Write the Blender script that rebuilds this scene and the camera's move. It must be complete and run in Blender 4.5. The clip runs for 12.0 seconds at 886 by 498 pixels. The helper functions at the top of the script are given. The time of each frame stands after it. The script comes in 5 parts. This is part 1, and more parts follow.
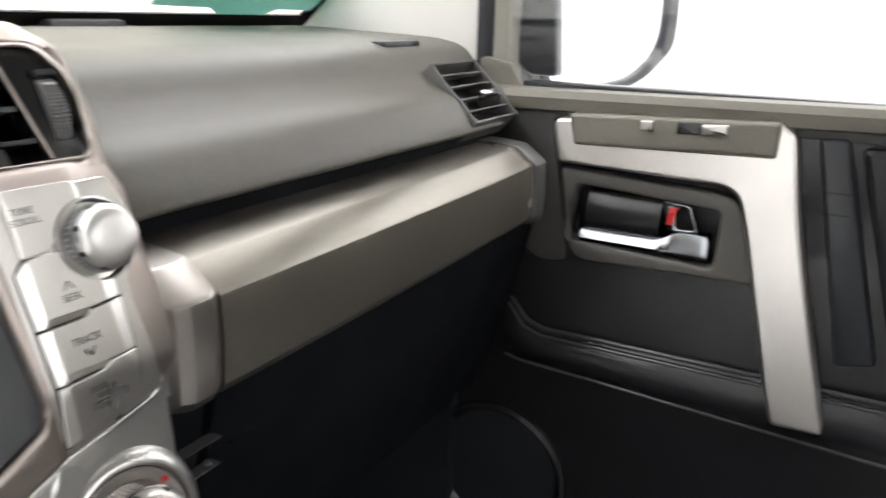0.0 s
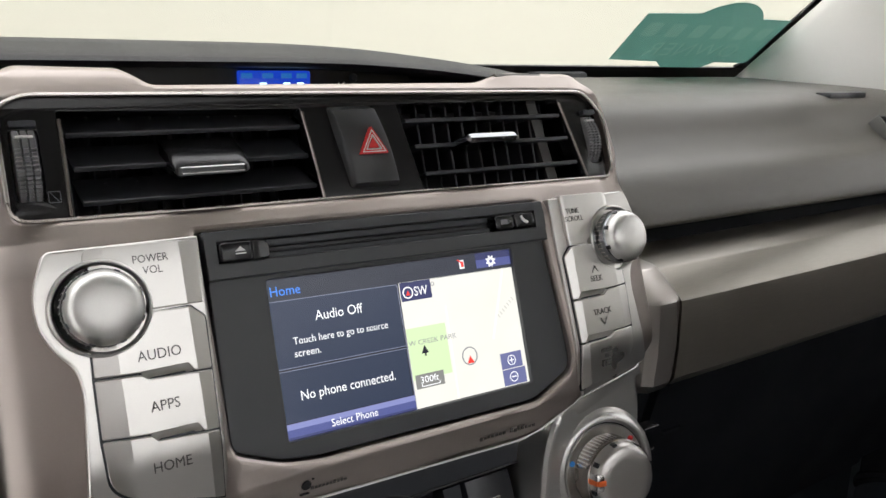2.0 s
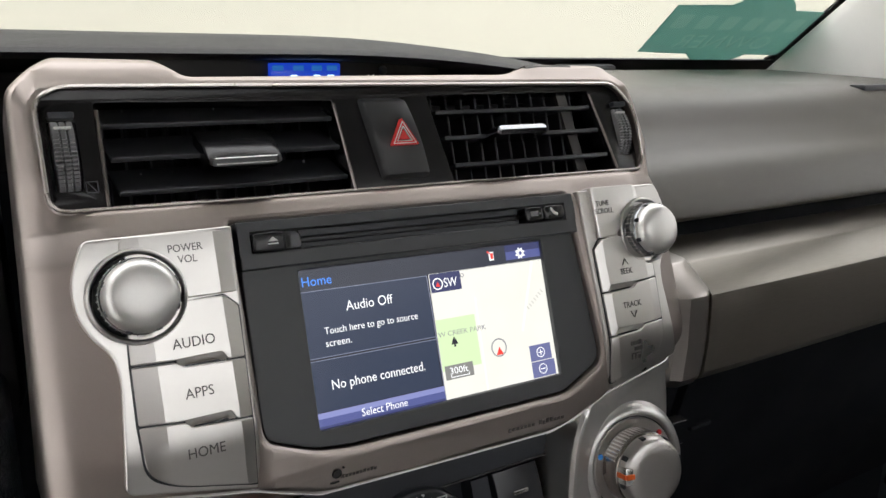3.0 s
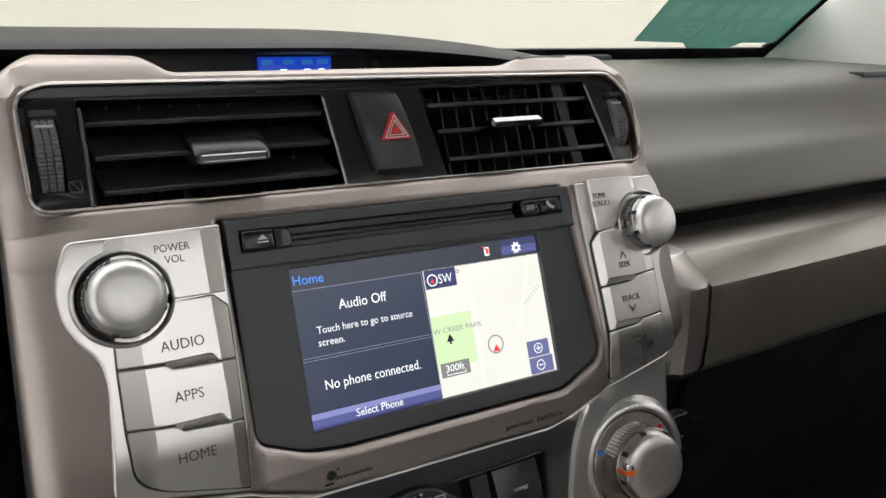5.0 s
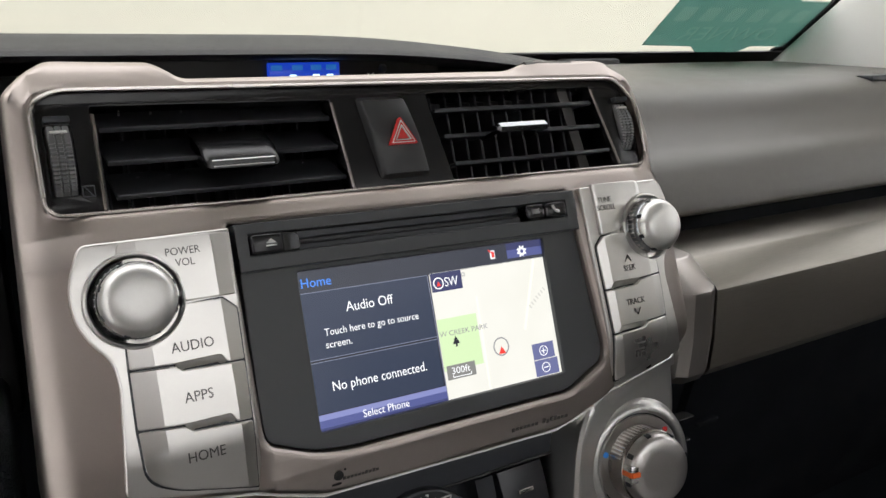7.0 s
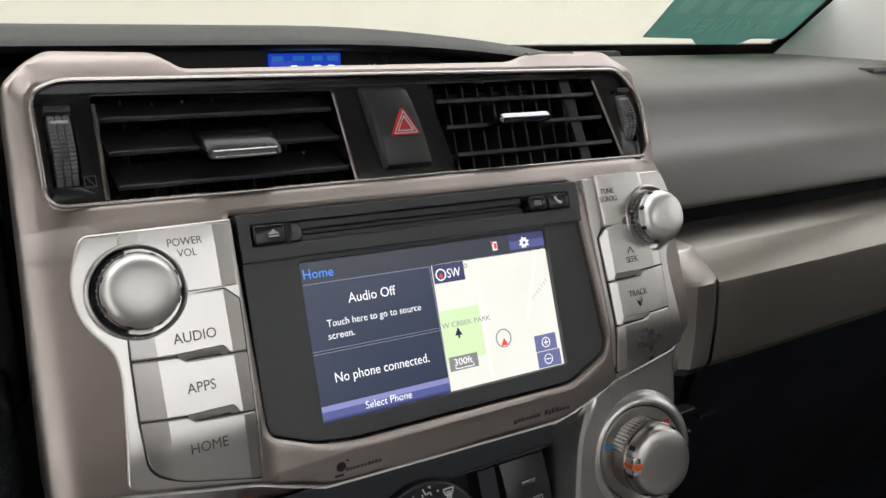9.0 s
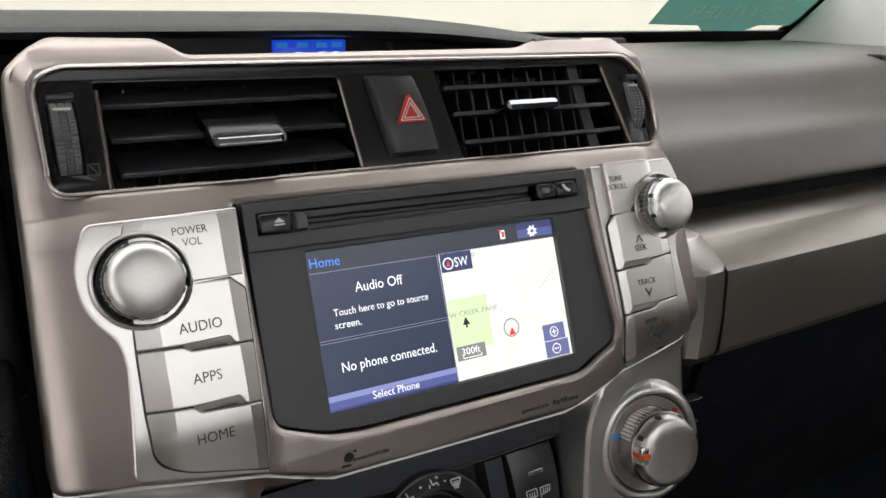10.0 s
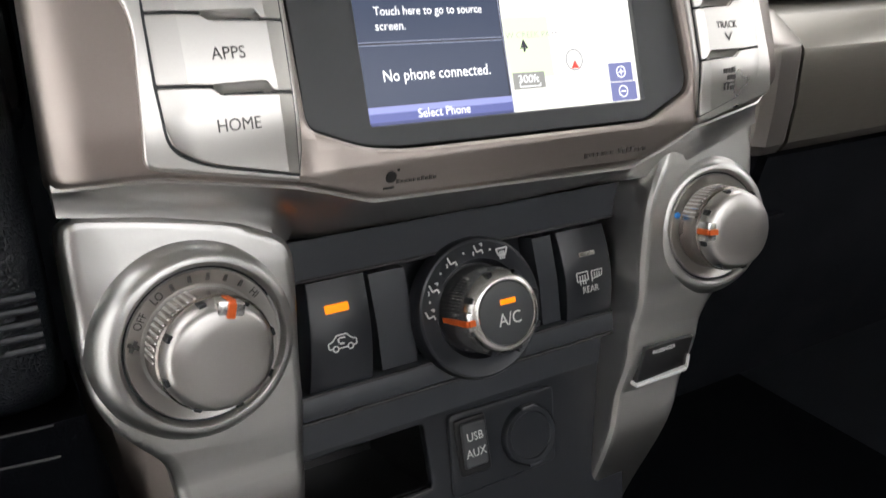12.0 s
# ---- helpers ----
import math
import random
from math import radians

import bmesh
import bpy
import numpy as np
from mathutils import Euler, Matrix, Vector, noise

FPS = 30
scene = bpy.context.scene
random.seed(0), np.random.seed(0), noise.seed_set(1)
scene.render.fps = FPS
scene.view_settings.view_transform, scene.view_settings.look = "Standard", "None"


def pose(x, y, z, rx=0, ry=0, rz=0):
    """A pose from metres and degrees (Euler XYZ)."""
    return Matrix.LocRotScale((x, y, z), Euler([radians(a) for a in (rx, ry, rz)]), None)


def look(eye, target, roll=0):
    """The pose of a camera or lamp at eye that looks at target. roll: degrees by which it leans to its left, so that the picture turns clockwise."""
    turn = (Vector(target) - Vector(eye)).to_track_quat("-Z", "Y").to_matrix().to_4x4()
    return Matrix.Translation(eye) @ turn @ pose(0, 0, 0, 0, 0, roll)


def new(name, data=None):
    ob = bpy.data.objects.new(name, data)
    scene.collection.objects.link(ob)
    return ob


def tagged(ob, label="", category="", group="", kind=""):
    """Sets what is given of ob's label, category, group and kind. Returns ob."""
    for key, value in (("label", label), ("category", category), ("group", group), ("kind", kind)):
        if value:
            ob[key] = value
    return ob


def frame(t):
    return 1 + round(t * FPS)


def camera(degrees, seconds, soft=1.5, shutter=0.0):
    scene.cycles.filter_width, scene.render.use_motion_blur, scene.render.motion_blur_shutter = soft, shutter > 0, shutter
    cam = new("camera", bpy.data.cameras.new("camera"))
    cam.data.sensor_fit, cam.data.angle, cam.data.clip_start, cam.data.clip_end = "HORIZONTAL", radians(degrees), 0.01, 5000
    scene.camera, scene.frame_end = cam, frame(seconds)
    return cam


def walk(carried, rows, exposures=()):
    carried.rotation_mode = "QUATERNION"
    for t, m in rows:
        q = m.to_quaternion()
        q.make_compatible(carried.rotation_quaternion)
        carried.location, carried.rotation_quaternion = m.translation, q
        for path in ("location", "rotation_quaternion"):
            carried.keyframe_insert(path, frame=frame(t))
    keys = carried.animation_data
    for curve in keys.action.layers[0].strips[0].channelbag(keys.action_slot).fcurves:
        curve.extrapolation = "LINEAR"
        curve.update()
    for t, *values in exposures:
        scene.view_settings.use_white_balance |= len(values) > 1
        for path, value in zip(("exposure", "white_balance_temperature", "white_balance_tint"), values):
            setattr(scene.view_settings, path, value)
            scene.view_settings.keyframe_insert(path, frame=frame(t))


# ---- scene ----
cam = camera(59.6, 12.0, 1.5, 0.3)
CAR = pose(0, 0, 0.68)                    # car axes: x right, y forward, origin at the display
STACK = CAR @ pose(0, 0, 0, -18, 0, 0)    # the centre stack leans back 18 degrees
PATH = [
    (0, (-0.073, -0.317, 0.037), (1.6, 0.744, -0.235), -14.3),
    (0.5, (-0.133, -0.323, 0.036), (1.329, 1.036, -0.092), -11.9),
    (1, (-0.178, -0.324, 0.034), (1.083, 1.228, -0.001), -10.2),
    (1.5, (-0.189, -0.334, 0.032), (0.95, 1.31, 0.045), -9.2),
    (2, (-0.185, -0.335, 0.033), (0.882, 1.356, 0.069), -8.8),
    (2.5, (-0.19, -0.333, 0.031), (0.837, 1.383, 0.068), -8.5),
    (3, (-0.188, -0.334, 0.032), (0.825, 1.391, 0.063), -8.5),
    (5, (-0.182, -0.329, 0.033), (0.83, 1.396, 0.046), -9.3),
    (5.5, (-0.185, -0.331, 0.032), (0.817, 1.4, 0.046), -9.2),
    (6, (-0.186, -0.331, 0.032), (0.81, 1.403, 0.052), -9.2),
    (6.5, (-0.184, -0.332, 0.032), (0.807, 1.405, 0.054), -9.2),
    (7, (-0.183, -0.334, 0.033), (0.809, 1.402, 0.057), -9.2),
    (9, (-0.184, -0.332, 0.032), (0.808, 1.404, 0.04), -9.2),
    (9.5, (-0.185, -0.333, 0.032), (0.802, 1.407, 0.03), -9.3),
    (10, (-0.184, -0.327, 0.032), (0.799, 1.414, 0.014), -9.3),
    (10.5, (-0.189, -0.318, 0.027), (0.786, 1.427, -0.024), -9.1),
    (11, (-0.189, -0.309, 0.017), (0.777, 1.44, -0.081), -8.9),
    (11.3, (-0.189, -0.302, 0.0), (0.764, 1.452, -0.147), -8.6),
    (11.5, (-0.191, -0.292, -0.024), (0.755, 1.462, -0.182), -8.7),
    (11.7, (-0.191, -0.285, -0.039), (0.75, 1.473, -0.222), -8.6),
    (12, (-0.191, -0.272, -0.053), (0.744, 1.483, -0.269), -8.6),
]
EXPOSURES = [(0.0, 1.36), (0.9, 1.18), (1.5, 0.55), (3.2, 0.53), (4.8, 0.47), (9.0, 0.48), (9.6, 0.60), (10.5, 0.66), (11.0, 0.82), (11.5, 0.98), (12.0, 1.12)]
walk(cam, [(t, STACK @ look(eye, target, roll)) for t, eye, target, roll in PATH], EXPOSURES)

# ---- light ----
world = bpy.data.worlds.new("world")
scene.world = world
world.use_nodes = True
world.node_tree.nodes["Background"].inputs["Color"].default_value = (0.985, 0.985, 1.0, 1)
world.node_tree.nodes["Background"].inputs["Strength"].default_value = 2.2


# ---- materials ----
def material(name, color, rough=0.5, metal=0.0, grain=0.0, scale=900.0, spread=0.08, stretch=(1, 1, 1), coat=0.0, wear=0.1, ior=1.5):
    m = bpy.data.materials.new(name)
    m.use_nodes = True
    nt = m.node_tree
    b = nt.nodes["Principled BSDF"]
    b.inputs["Metallic"].default_value = metal
    b.inputs["Coat Weight"].default_value = coat
    b.inputs["IOR"].default_value = ior
    co = nt.nodes.new("ShaderNodeTexCoord")
    mp = nt.nodes.new("ShaderNodeMapping")
    mp.inputs["Scale"].default_value = stretch
    nt.links.new(co.outputs["Object"], mp.inputs["Vector"])
    fine = nt.nodes.new("ShaderNodeTexNoise")
    fine.inputs["Scale"].default_value = scale
    fine.inputs["Detail"].default_value = 3
    broad = nt.nodes.new("ShaderNodeTexNoise")
    broad.inputs["Scale"].default_value = 14
    broad.inputs["Detail"].default_value = 4
    nt.links.new(mp.outputs["Vector"], fine.inputs["Vector"])
    nt.links.new(co.outputs["Object"], broad.inputs["Vector"])
    both = nt.nodes.new("ShaderNodeMath")
    both.operation = "ADD"
    nt.links.new(fine.outputs["Fac"], both.inputs[0])
    nt.links.new(broad.outputs["Fac"], both.inputs[1])
    tone = nt.nodes.new("ShaderNodeMapRange")
    tone.inputs["From Min"].default_value, tone.inputs["From Max"].default_value = 0.6, 1.4
    tone.inputs["To Min"].default_value, tone.inputs["To Max"].default_value = 1 - spread, 1 + spread
    nt.links.new(both.outputs[0], tone.inputs["Value"])
    mul = nt.nodes.new("ShaderNodeVectorMath")
    mul.operation = "SCALE"
    mul.inputs[0].default_value = color
    nt.links.new(tone.outputs["Result"], mul.inputs["Scale"])
    nt.links.new(mul.outputs["Vector"], b.inputs["Base Color"])
    r = nt.nodes.new("ShaderNodeMapRange")
    r.inputs["From Min"].default_value, r.inputs["From Max"].default_value = 0.3, 0.7
    r.inputs["To Min"].default_value, r.inputs["To Max"].default_value = rough * (1 - wear), rough * (1 + wear)
    nt.links.new(broad.outputs["Fac"], r.inputs["Value"])
    nt.links.new(r.outputs["Result"], b.inputs["Roughness"])
    if grain:
        bump = nt.nodes.new("ShaderNodeBump")
        bump.inputs["Strength"].default_value = grain
        bump.inputs["Distance"].default_value = 0.0004
        nt.links.new(fine.outputs["Fac"], bump.inputs["Height"])
        nt.links.new(bump.outputs["Normal"], b.inputs["Normal"])
    return m


def leather(name, color, rough, cells=700.0, depth=0.6):
    """Moulded plastic or leather with a cellular grain."""
    m = material(name, color, rough, 0, 0, 300, 0.12)
    nt = m.node_tree
    v = nt.nodes.new("ShaderNodeTexVoronoi")
    v.feature = "DISTANCE_TO_EDGE"
    v.inputs["Scale"].default_value = cells
    co = nt.nodes["Texture Coordinate"]
    nt.links.new(co.outputs["Object"], v.inputs["Vector"])
    ramp = nt.nodes.new("ShaderNodeMapRange")
    ramp.inputs["From Max"].default_value = 0.25
    nt.links.new(v.outputs["Distance"], ramp.inputs["Value"])
    bump = nt.nodes.new("ShaderNodeBump")
    bump.inputs["Strength"].default_value = depth
    bump.inputs["Distance"].default_value = 0.0004
    nt.links.new(ramp.outputs["Result"], bump.inputs["Height"])
    nt.links.new(bump.outputs["Normal"], nt.nodes["Principled BSDF"].inputs["Normal"])
    return m


def glow(name, color, strength=1.0):
    """A lit area of a screen or an indicator lamp."""
    m = bpy.data.materials.new(name)
    m.use_nodes = True
    b = m.node_tree.nodes["Principled BSDF"]
    b.inputs["Base Color"].default_value = (0.01, 0.01, 0.012, 1)
    b.inputs["Roughness"].default_value = 0.25
    b.inputs["Emission Color"].default_value = (*color, 1)
    b.inputs["Emission Strength"].default_value = strength
    return m


def glass(name, tint=(1, 1, 1), gloss=0.06):
    m = bpy.data.materials.new(name)
    m.use_nodes = True
    nt = m.node_tree
    nt.nodes.clear()
    out = nt.nodes.new("ShaderNodeOutputMaterial")
    mix = nt.nodes.new("ShaderNodeMixShader")
    mix.inputs[0].default_value = gloss
    a = nt.nodes.new("ShaderNodeBsdfTransparent")
    a.inputs["Color"].default_value = (*tint, 1)
    g = nt.nodes.new("ShaderNodeBsdfGlossy")
    g.inputs["Roughness"].default_value = 0.02
    nt.links.new(a.outputs[0], mix.inputs[1])
    nt.links.new(g.outputs[0], mix.inputs[2])
    nt.links.new(mix.outputs[0], out.inputs["Surface"])
    return m


# One silver: reflected pink put into the first colour, brighter light into the second.
SILVER = material("champagne_silver_paint", (0.415, 0.365, 0.335), 0.38, 1.0, 0.0, 2500, 0.04)
SILVER2 = material("lit_silver_paint", (0.655, 0.636, 0.610), 0.30, 1.0, 0.0, 2500, 0.04)
GUNMETAL = material("brushed_gunmetal_trim", (0.235, 0.216, 0.187), 0.36, 0.8, 0.0, 1400, 0.08, (0.06, 1, 1))
BLACK = material("black_plastic", (0.019, 0.0215, 0.026), 0.32, 0, 0.15, 1800, 0.15)
GLOSSBLACK = material("gloss_black_plastic", (0.010, 0.010, 0.011), 0.22, 0, 0, 900, 0.1)
BEZEL = material("dark_grey_bezel_plastic", (0.060, 0.063, 0.067), 0.4, 0, 0.12, 2200, 0.08)
CHARCOAL = material("charcoal_plastic", (0.039, 0.043, 0.050), 0.36, 0, 0.15, 2200, 0.1)
VENTBLACK = material("vent_black_plastic", (0.012, 0.012, 0.013), 0.3, 0, 0.05, 1500, 0.12)
PAD = leather("grey_dash_pad", (0.106, 0.098, 0.084), 0.42, 900, 0.3)
HOOD = leather("black_dash_top", (0.017, 0.017, 0.0185), 0.5, 900, 0.4)
LEATHER = leather("black_grained_panel", (0.009, 0.0115, 0.0155), 0.36, 520, 0.7)
DOORBLACK = leather("black_door_plastic", (0.018, 0.0178, 0.020), 0.21, 900, 0.15)
HANDLEGREY = leather("dark_grey_handle_surround", (0.115, 0.108, 0.098), 0.42, 900, 0.3)
DOORGREY = leather("grey_door_trim", (0.185, 0.172, 0.145), 0.5, 900, 0.3)
# Toned to give the fascia its pinkish reflection.
TAUPE = leather("taupe_reflection_trim", (0.27, 0.212, 0.195), 0.55, 700, 0.3)
FRAMEGREY = material("grey_painted_frame", (0.26, 0.25, 0.22), 0.5, 0, 0.1, 1200, 0.05)
PILLARBEIGE = material("beige_pillar_trim", (0.40, 0.375, 0.315), 0.7, 0, 0.2, 1200, 0.04)
HEADLINER = material("light_grey_pillar_trim", (0.78, 0.76, 0.72), 0.75, 0, 0.2, 1200, 0.04)
DOORSILVER = material("door_silver_paint", (0.80, 0.77, 0.745), 0.34, 1.0, 0.0, 2500, 0.03)
WHEELGREY = material("ribbed_wheel_plastic", (0.24, 0.24, 0.243), 0.28, 0, 0, 900, 0.1)
ROOFCLOTH = material("grey_headliner_cloth", (0.38, 0.365, 0.34), 0.85, 0, 0.3, 1200, 0.05)
SEATCLOTH = material("grey_seat_cloth", (0.30, 0.295, 0.29), 0.85, 0, 0.3, 1200, 0.05)
SEATDARK = material("dark_grey_seat_cloth", (0.125, 0.108, 0.102), 0.85, 0, 0.3, 1200, 0.05)
HAZARDGREY = material("dark_grey_switch_plastic", (0.036, 0.037, 0.038), 0.36, 0, 0.1, 1800, 0.08)
SLATBLACK = material("bluish_black_slat_plastic", (0.034, 0.036, 0.041), 0.33, 0, 0.03, 1500, 0.1)
BEADGREY = material("polished_dark_bead", (0.06, 0.06, 0.062), 0.2, 0, 0, 900, 0.05)
DOMESATIN = material("satin_dome_metal", (0.77, 0.755, 0.73), 0.43, 0.97, 0.0, 1800, 0.03)
PODSILVER = material("pod_silver_paint", (0.60, 0.59, 0.575), 0.35, 1.0, 0.0, 2500, 0.03)
DOORDARK = leather("dark_grey_door_panel", (0.075, 0.074, 0.07), 0.45, 900, 0.3)
# Chrome with the dark surroundings it reflects put into the colour.
DARKCHROME = material("darkened_chrome", (0.34, 0.35, 0.37), 0.2, 1.0, 0, 900, 0.03)
VENTGREY = material("grey_vent_plastic", (0.09, 0.088, 0.082), 0.4, 0, 0.1, 1500, 0.08)
EDGEBRIGHT = material("bright_edge_metal", (0.62, 0.58, 0.55), 0.26, 1.0, 0, 900, 0.02)
EDGEDARK = material("dark_edge_metal", (0.30, 0.27, 0.25), 0.25, 1.0, 0, 900, 0.02)
CHROME = material("chrome", (0.72, 0.72, 0.73), 0.16, 1.0, 0, 900, 0.02)
KNOBSATIN = material("matt_knob_metal", (0.58, 0.555, 0.535), 0.36, 1.0, 0.0, 1800, 0.04)
SATIN = material("satin_metal", (0.72, 0.705, 0.68), 0.25, 0.97, 0.0, 1800, 0.04)
# Darker than black plastic; footwell shade is put into this colour.
DEEPBLACK = leather("shaded_black_lower_panel", (0.0045, 0.0055, 0.0078), 0.75, 700, 0.4)
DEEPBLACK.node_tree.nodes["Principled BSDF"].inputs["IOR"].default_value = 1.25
CAPMETAL = material("satin_end_cap", (0.47, 0.435, 0.405), 0.32, 0.95, 0.0, 1800, 0.05)
# Darker copy of the lower panel black; knee shade is put into it.
KNEESHADE = material("shaded_knee_black", (0.0025, 0.0030, 0.0042), 0.9, 0, 0.5, 700, 0.2, ior=1.12)
# Black carpet, far darker than real; footwell shade is put into the colour.
CARPET = material("shaded_carpet", (0.0045, 0.0052, 0.0068), 0.9, 0, 0.8, 700, 0.3, ior=1.15)
BOOTH = material("booth_white_paint", (0.535, 0.522, 0.432), 0.8, 0, 0.05, 60, 0.03)
BOOTHWHITE = material("booth_plain_white_paint", (0.82, 0.82, 0.82), 0.8, 0, 0.05, 60, 0.03)
BOOTHFLOOR = material("booth_floor_paint", (0.83, 0.82, 0.80), 0.6, 0, 0.05, 60, 0.06)
INK = material("dark_printed_ink", (0.085, 0.080, 0.077), 0.6)
FAINT = material("faint_brown_ink", (0.10, 0.09, 0.085), 0.6)
MARKINK = material("black_mark_ink", (0.016, 0.015, 0.016), 0.6)
WHITEINK = material("white_printed_ink", (0.75, 0.75, 0.73), 0.6)
REDINK = material("red_printed_ink", (0.7, 0.03, 0.03), 0.5)
BLUEINK = material("blue_printed_ink", (0.05, 0.3, 0.8), 0.5)
ORANGE = material("orange_pointer", (0.75, 0.13, 0.02), 0.4)


def vinyl(name, color):
    """Thin sticker film that lets some daylight through."""
    m = material(name, color, 0.5, 0, 0.05, 300, 0.08)
    nt = m.node_tree
    t = nt.nodes.new("ShaderNodeBsdfTranslucent")
    t.inputs["Color"].default_value = (*color, 1)
    mix = nt.nodes.new("ShaderNodeMixShader")
    mix.inputs[0].default_value = 0.8
    nt.links.new(nt.nodes["Principled BSDF"].outputs[0], mix.inputs[1])
    nt.links.new(t.outputs[0], mix.inputs[2])
    nt.links.new(mix.outputs[0], nt.nodes["Material Output"].inputs["Surface"])
    return m


GREEN = vinyl("teal_sticker_vinyl", (0.26, 0.415, 0.375))
GREENLIGHT = vinyl("pale_teal_sticker_print", (0.33, 0.47, 0.42))
TINT = material("dark_privacy_glass", (0.05, 0.05, 0.045), 0.08, 0, 0, 900, 0.05)
FRIT = material("black_windscreen_border", (0.01, 0.01, 0.01), 0.4)
GLASS = glass("clear_glass")
MIRROR = material("mirror_glass", (0.9, 0.9, 0.9), 0.02, 1.0, 0, 900, 0.01)


# ---- helpers for building ----
ORIGIN = {}


def thing(name, label, category, at=(0, 0, 0), space=None, group="", kind=""):
    ob = new(name)
    ob.empty_display_size = 0.02
    ob.matrix_world = (space or STACK) @ Matrix.Translation(at)
    ORIGIN[ob.name] = Vector(at)
    return tagged(ob, label, category, group, kind)


def finish(bm, name, mat, angle=35):
    bmesh.ops.recalc_face_normals(bm, faces=bm.faces)
    me = bpy.data.meshes.new(name)
    bm.to_mesh(me)
    bm.free()
    me.materials.append(mat)
    me.polygons.foreach_set("use_smooth", [True] * len(me.polygons))
    me.set_sharp_from_angle(angle=radians(angle))
    return me


def part(name, bm, mat, parent, label="", angle=35):
    """A mesh in the axes of its thing's space, hung under the thing or under one of its parts."""
    at = ORIGIN[parent.name]
    bmesh.ops.translate(bm, verts=bm.verts, vec=-at)
    ob = new(name, finish(bm, name, mat, angle))
    ob.parent = parent
    if mat in (SILVER, SILVER2, BEZEL, DOORGREY, CAPMETAL, PODSILVER, DOORSILVER) and name not in ("rotary_dial", "finger_ledge"):
        w = ob.modifiers.new("even_normals", "WEIGHTED_NORMAL")
        w.keep_sharp, w.weight = True, 80
    ORIGIN[ob.name] = at
    return tagged(ob, label)


def single(name, bm, mat, label, category, space=None, kind="", angle=35):
    """A thing of one mesh."""
    ob = new(name, finish(bm, name, mat, angle))
    ob.matrix_world = space or CAR
    ORIGIN[ob.name] = Vector()
    return tagged(ob, label, category, "", kind)


def box(x0, x1, y0, y1, z0, z1, bevel=0.0, seg=2):
    bm = bmesh.new()
    bmesh.ops.create_cube(bm, size=1, matrix=Matrix.Translation(((x0 + x1) / 2, (y0 + y1) / 2, (z0 + z1) / 2)) @ Matrix.Diagonal((x1 - x0, y1 - y0, z1 - z0, 1)))
    if bevel:
        bmesh.ops.bevel(bm, geom=bm.edges[:], offset=bevel, segments=seg, affect="EDGES", profile=0.5)
    return bm


def turned(bm, m):
    bmesh.ops.transform(bm, matrix=m, verts=bm.verts)
    return bm


def joined(*bms):
    out = bmesh.new()
    for b in bms:
        me = bpy.data.meshes.new("piece")
        b.to_mesh(me)
        b.free()
        out.from_mesh(me)
        bpy.data.meshes.remove(me)
    return out


def rounded(pts, r, n=5):
    """A polygon with its corners rounded; r is one radius or one for each corner."""
    out = []
    for i, p in enumerate(pts):
        rr = r[i] if isinstance(r, (list, tuple)) else r
        p, a, b = Vector(p), Vector(pts[i - 1]), Vector(pts[(i + 1) % len(pts)])
        da, db = (a - p), (b - p)
        d = min(rr, da.length * 0.49, db.length * 0.49)
        if d < 1e-5:
            out.append(tuple(p))
            continue
        s, e = p + da.normalized() * d, p + db.normalized() * d
        for k in range(n + 1):
            t = k / n
            out.append(tuple(s * (1 - t) ** 2 + p * 2 * t * (1 - t) + e * t * t))
    return out


def rect(x0, x1, z0, z1):
    return [(x0, z0), (x1, z0), (x1, z1), (x0, z1)]


def circle(cx, cz, r, n=48):
    return [(cx + r * math.cos(2 * math.pi * k / n), cz + r * math.sin(2 * math.pi * k / n)) for k in range(n)]


def plate(loops, y0, y1, bevel=0.0, warp=None, xcuts=(), zcuts=(), m=None):
    """A plate in x and z with holes, its front at y0 and its back at y1; warp(x, z) pushes it in y."""
    cu = bpy.data.curves.new("outline", "CURVE")
    cu.dimensions, cu.fill_mode = "2D", "BOTH"
    cu.extrude, cu.bevel_depth, cu.bevel_resolution, cu.offset = max((y1 - y0) / 2 - bevel, 0), bevel, 2, -bevel
    for loop in loops:
        sp = cu.splines.new("POLY")
        sp.points.add(len(loop) - 1)
        for q, (x, z) in zip(sp.points, loop):
            q.co = (x, z, 0, 1)
        sp.use_cyclic_u = True
    ob = bpy.data.objects.new("outline", cu)
    me = bpy.data.meshes.new_from_object(ob)
    bm = bmesh.new()
    bm.from_mesh(me)
    bpy.data.objects.remove(ob)
    bpy.data.curves.remove(cu)
    bpy.data.meshes.remove(me)
    bmesh.ops.remove_doubles(bm, verts=bm.verts, dist=1e-6)
    bmesh.ops.dissolve_limit(bm, angle_limit=0.001, verts=bm.verts, edges=bm.edges)
    for x in xcuts:
        bmesh.ops.bisect_plane(bm, geom=bm.verts[:] + bm.edges[:] + bm.faces[:], plane_co=(x, 0, 0), plane_no=(1, 0, 0), dist=1e-6)
    for z in zcuts:
        bmesh.ops.bisect_plane(bm, geom=bm.verts[:] + bm.edges[:] + bm.faces[:], plane_co=(0, z, 0), plane_no=(0, 1, 0), dist=1e-6)
    ym = (y0 + y1) / 2
    for v in bm.verts:
        x, z, d = v.co
        v.co = (x, ym - d + (warp(x, z) if warp else 0), z)
    return turned(bm, m) if m else bm


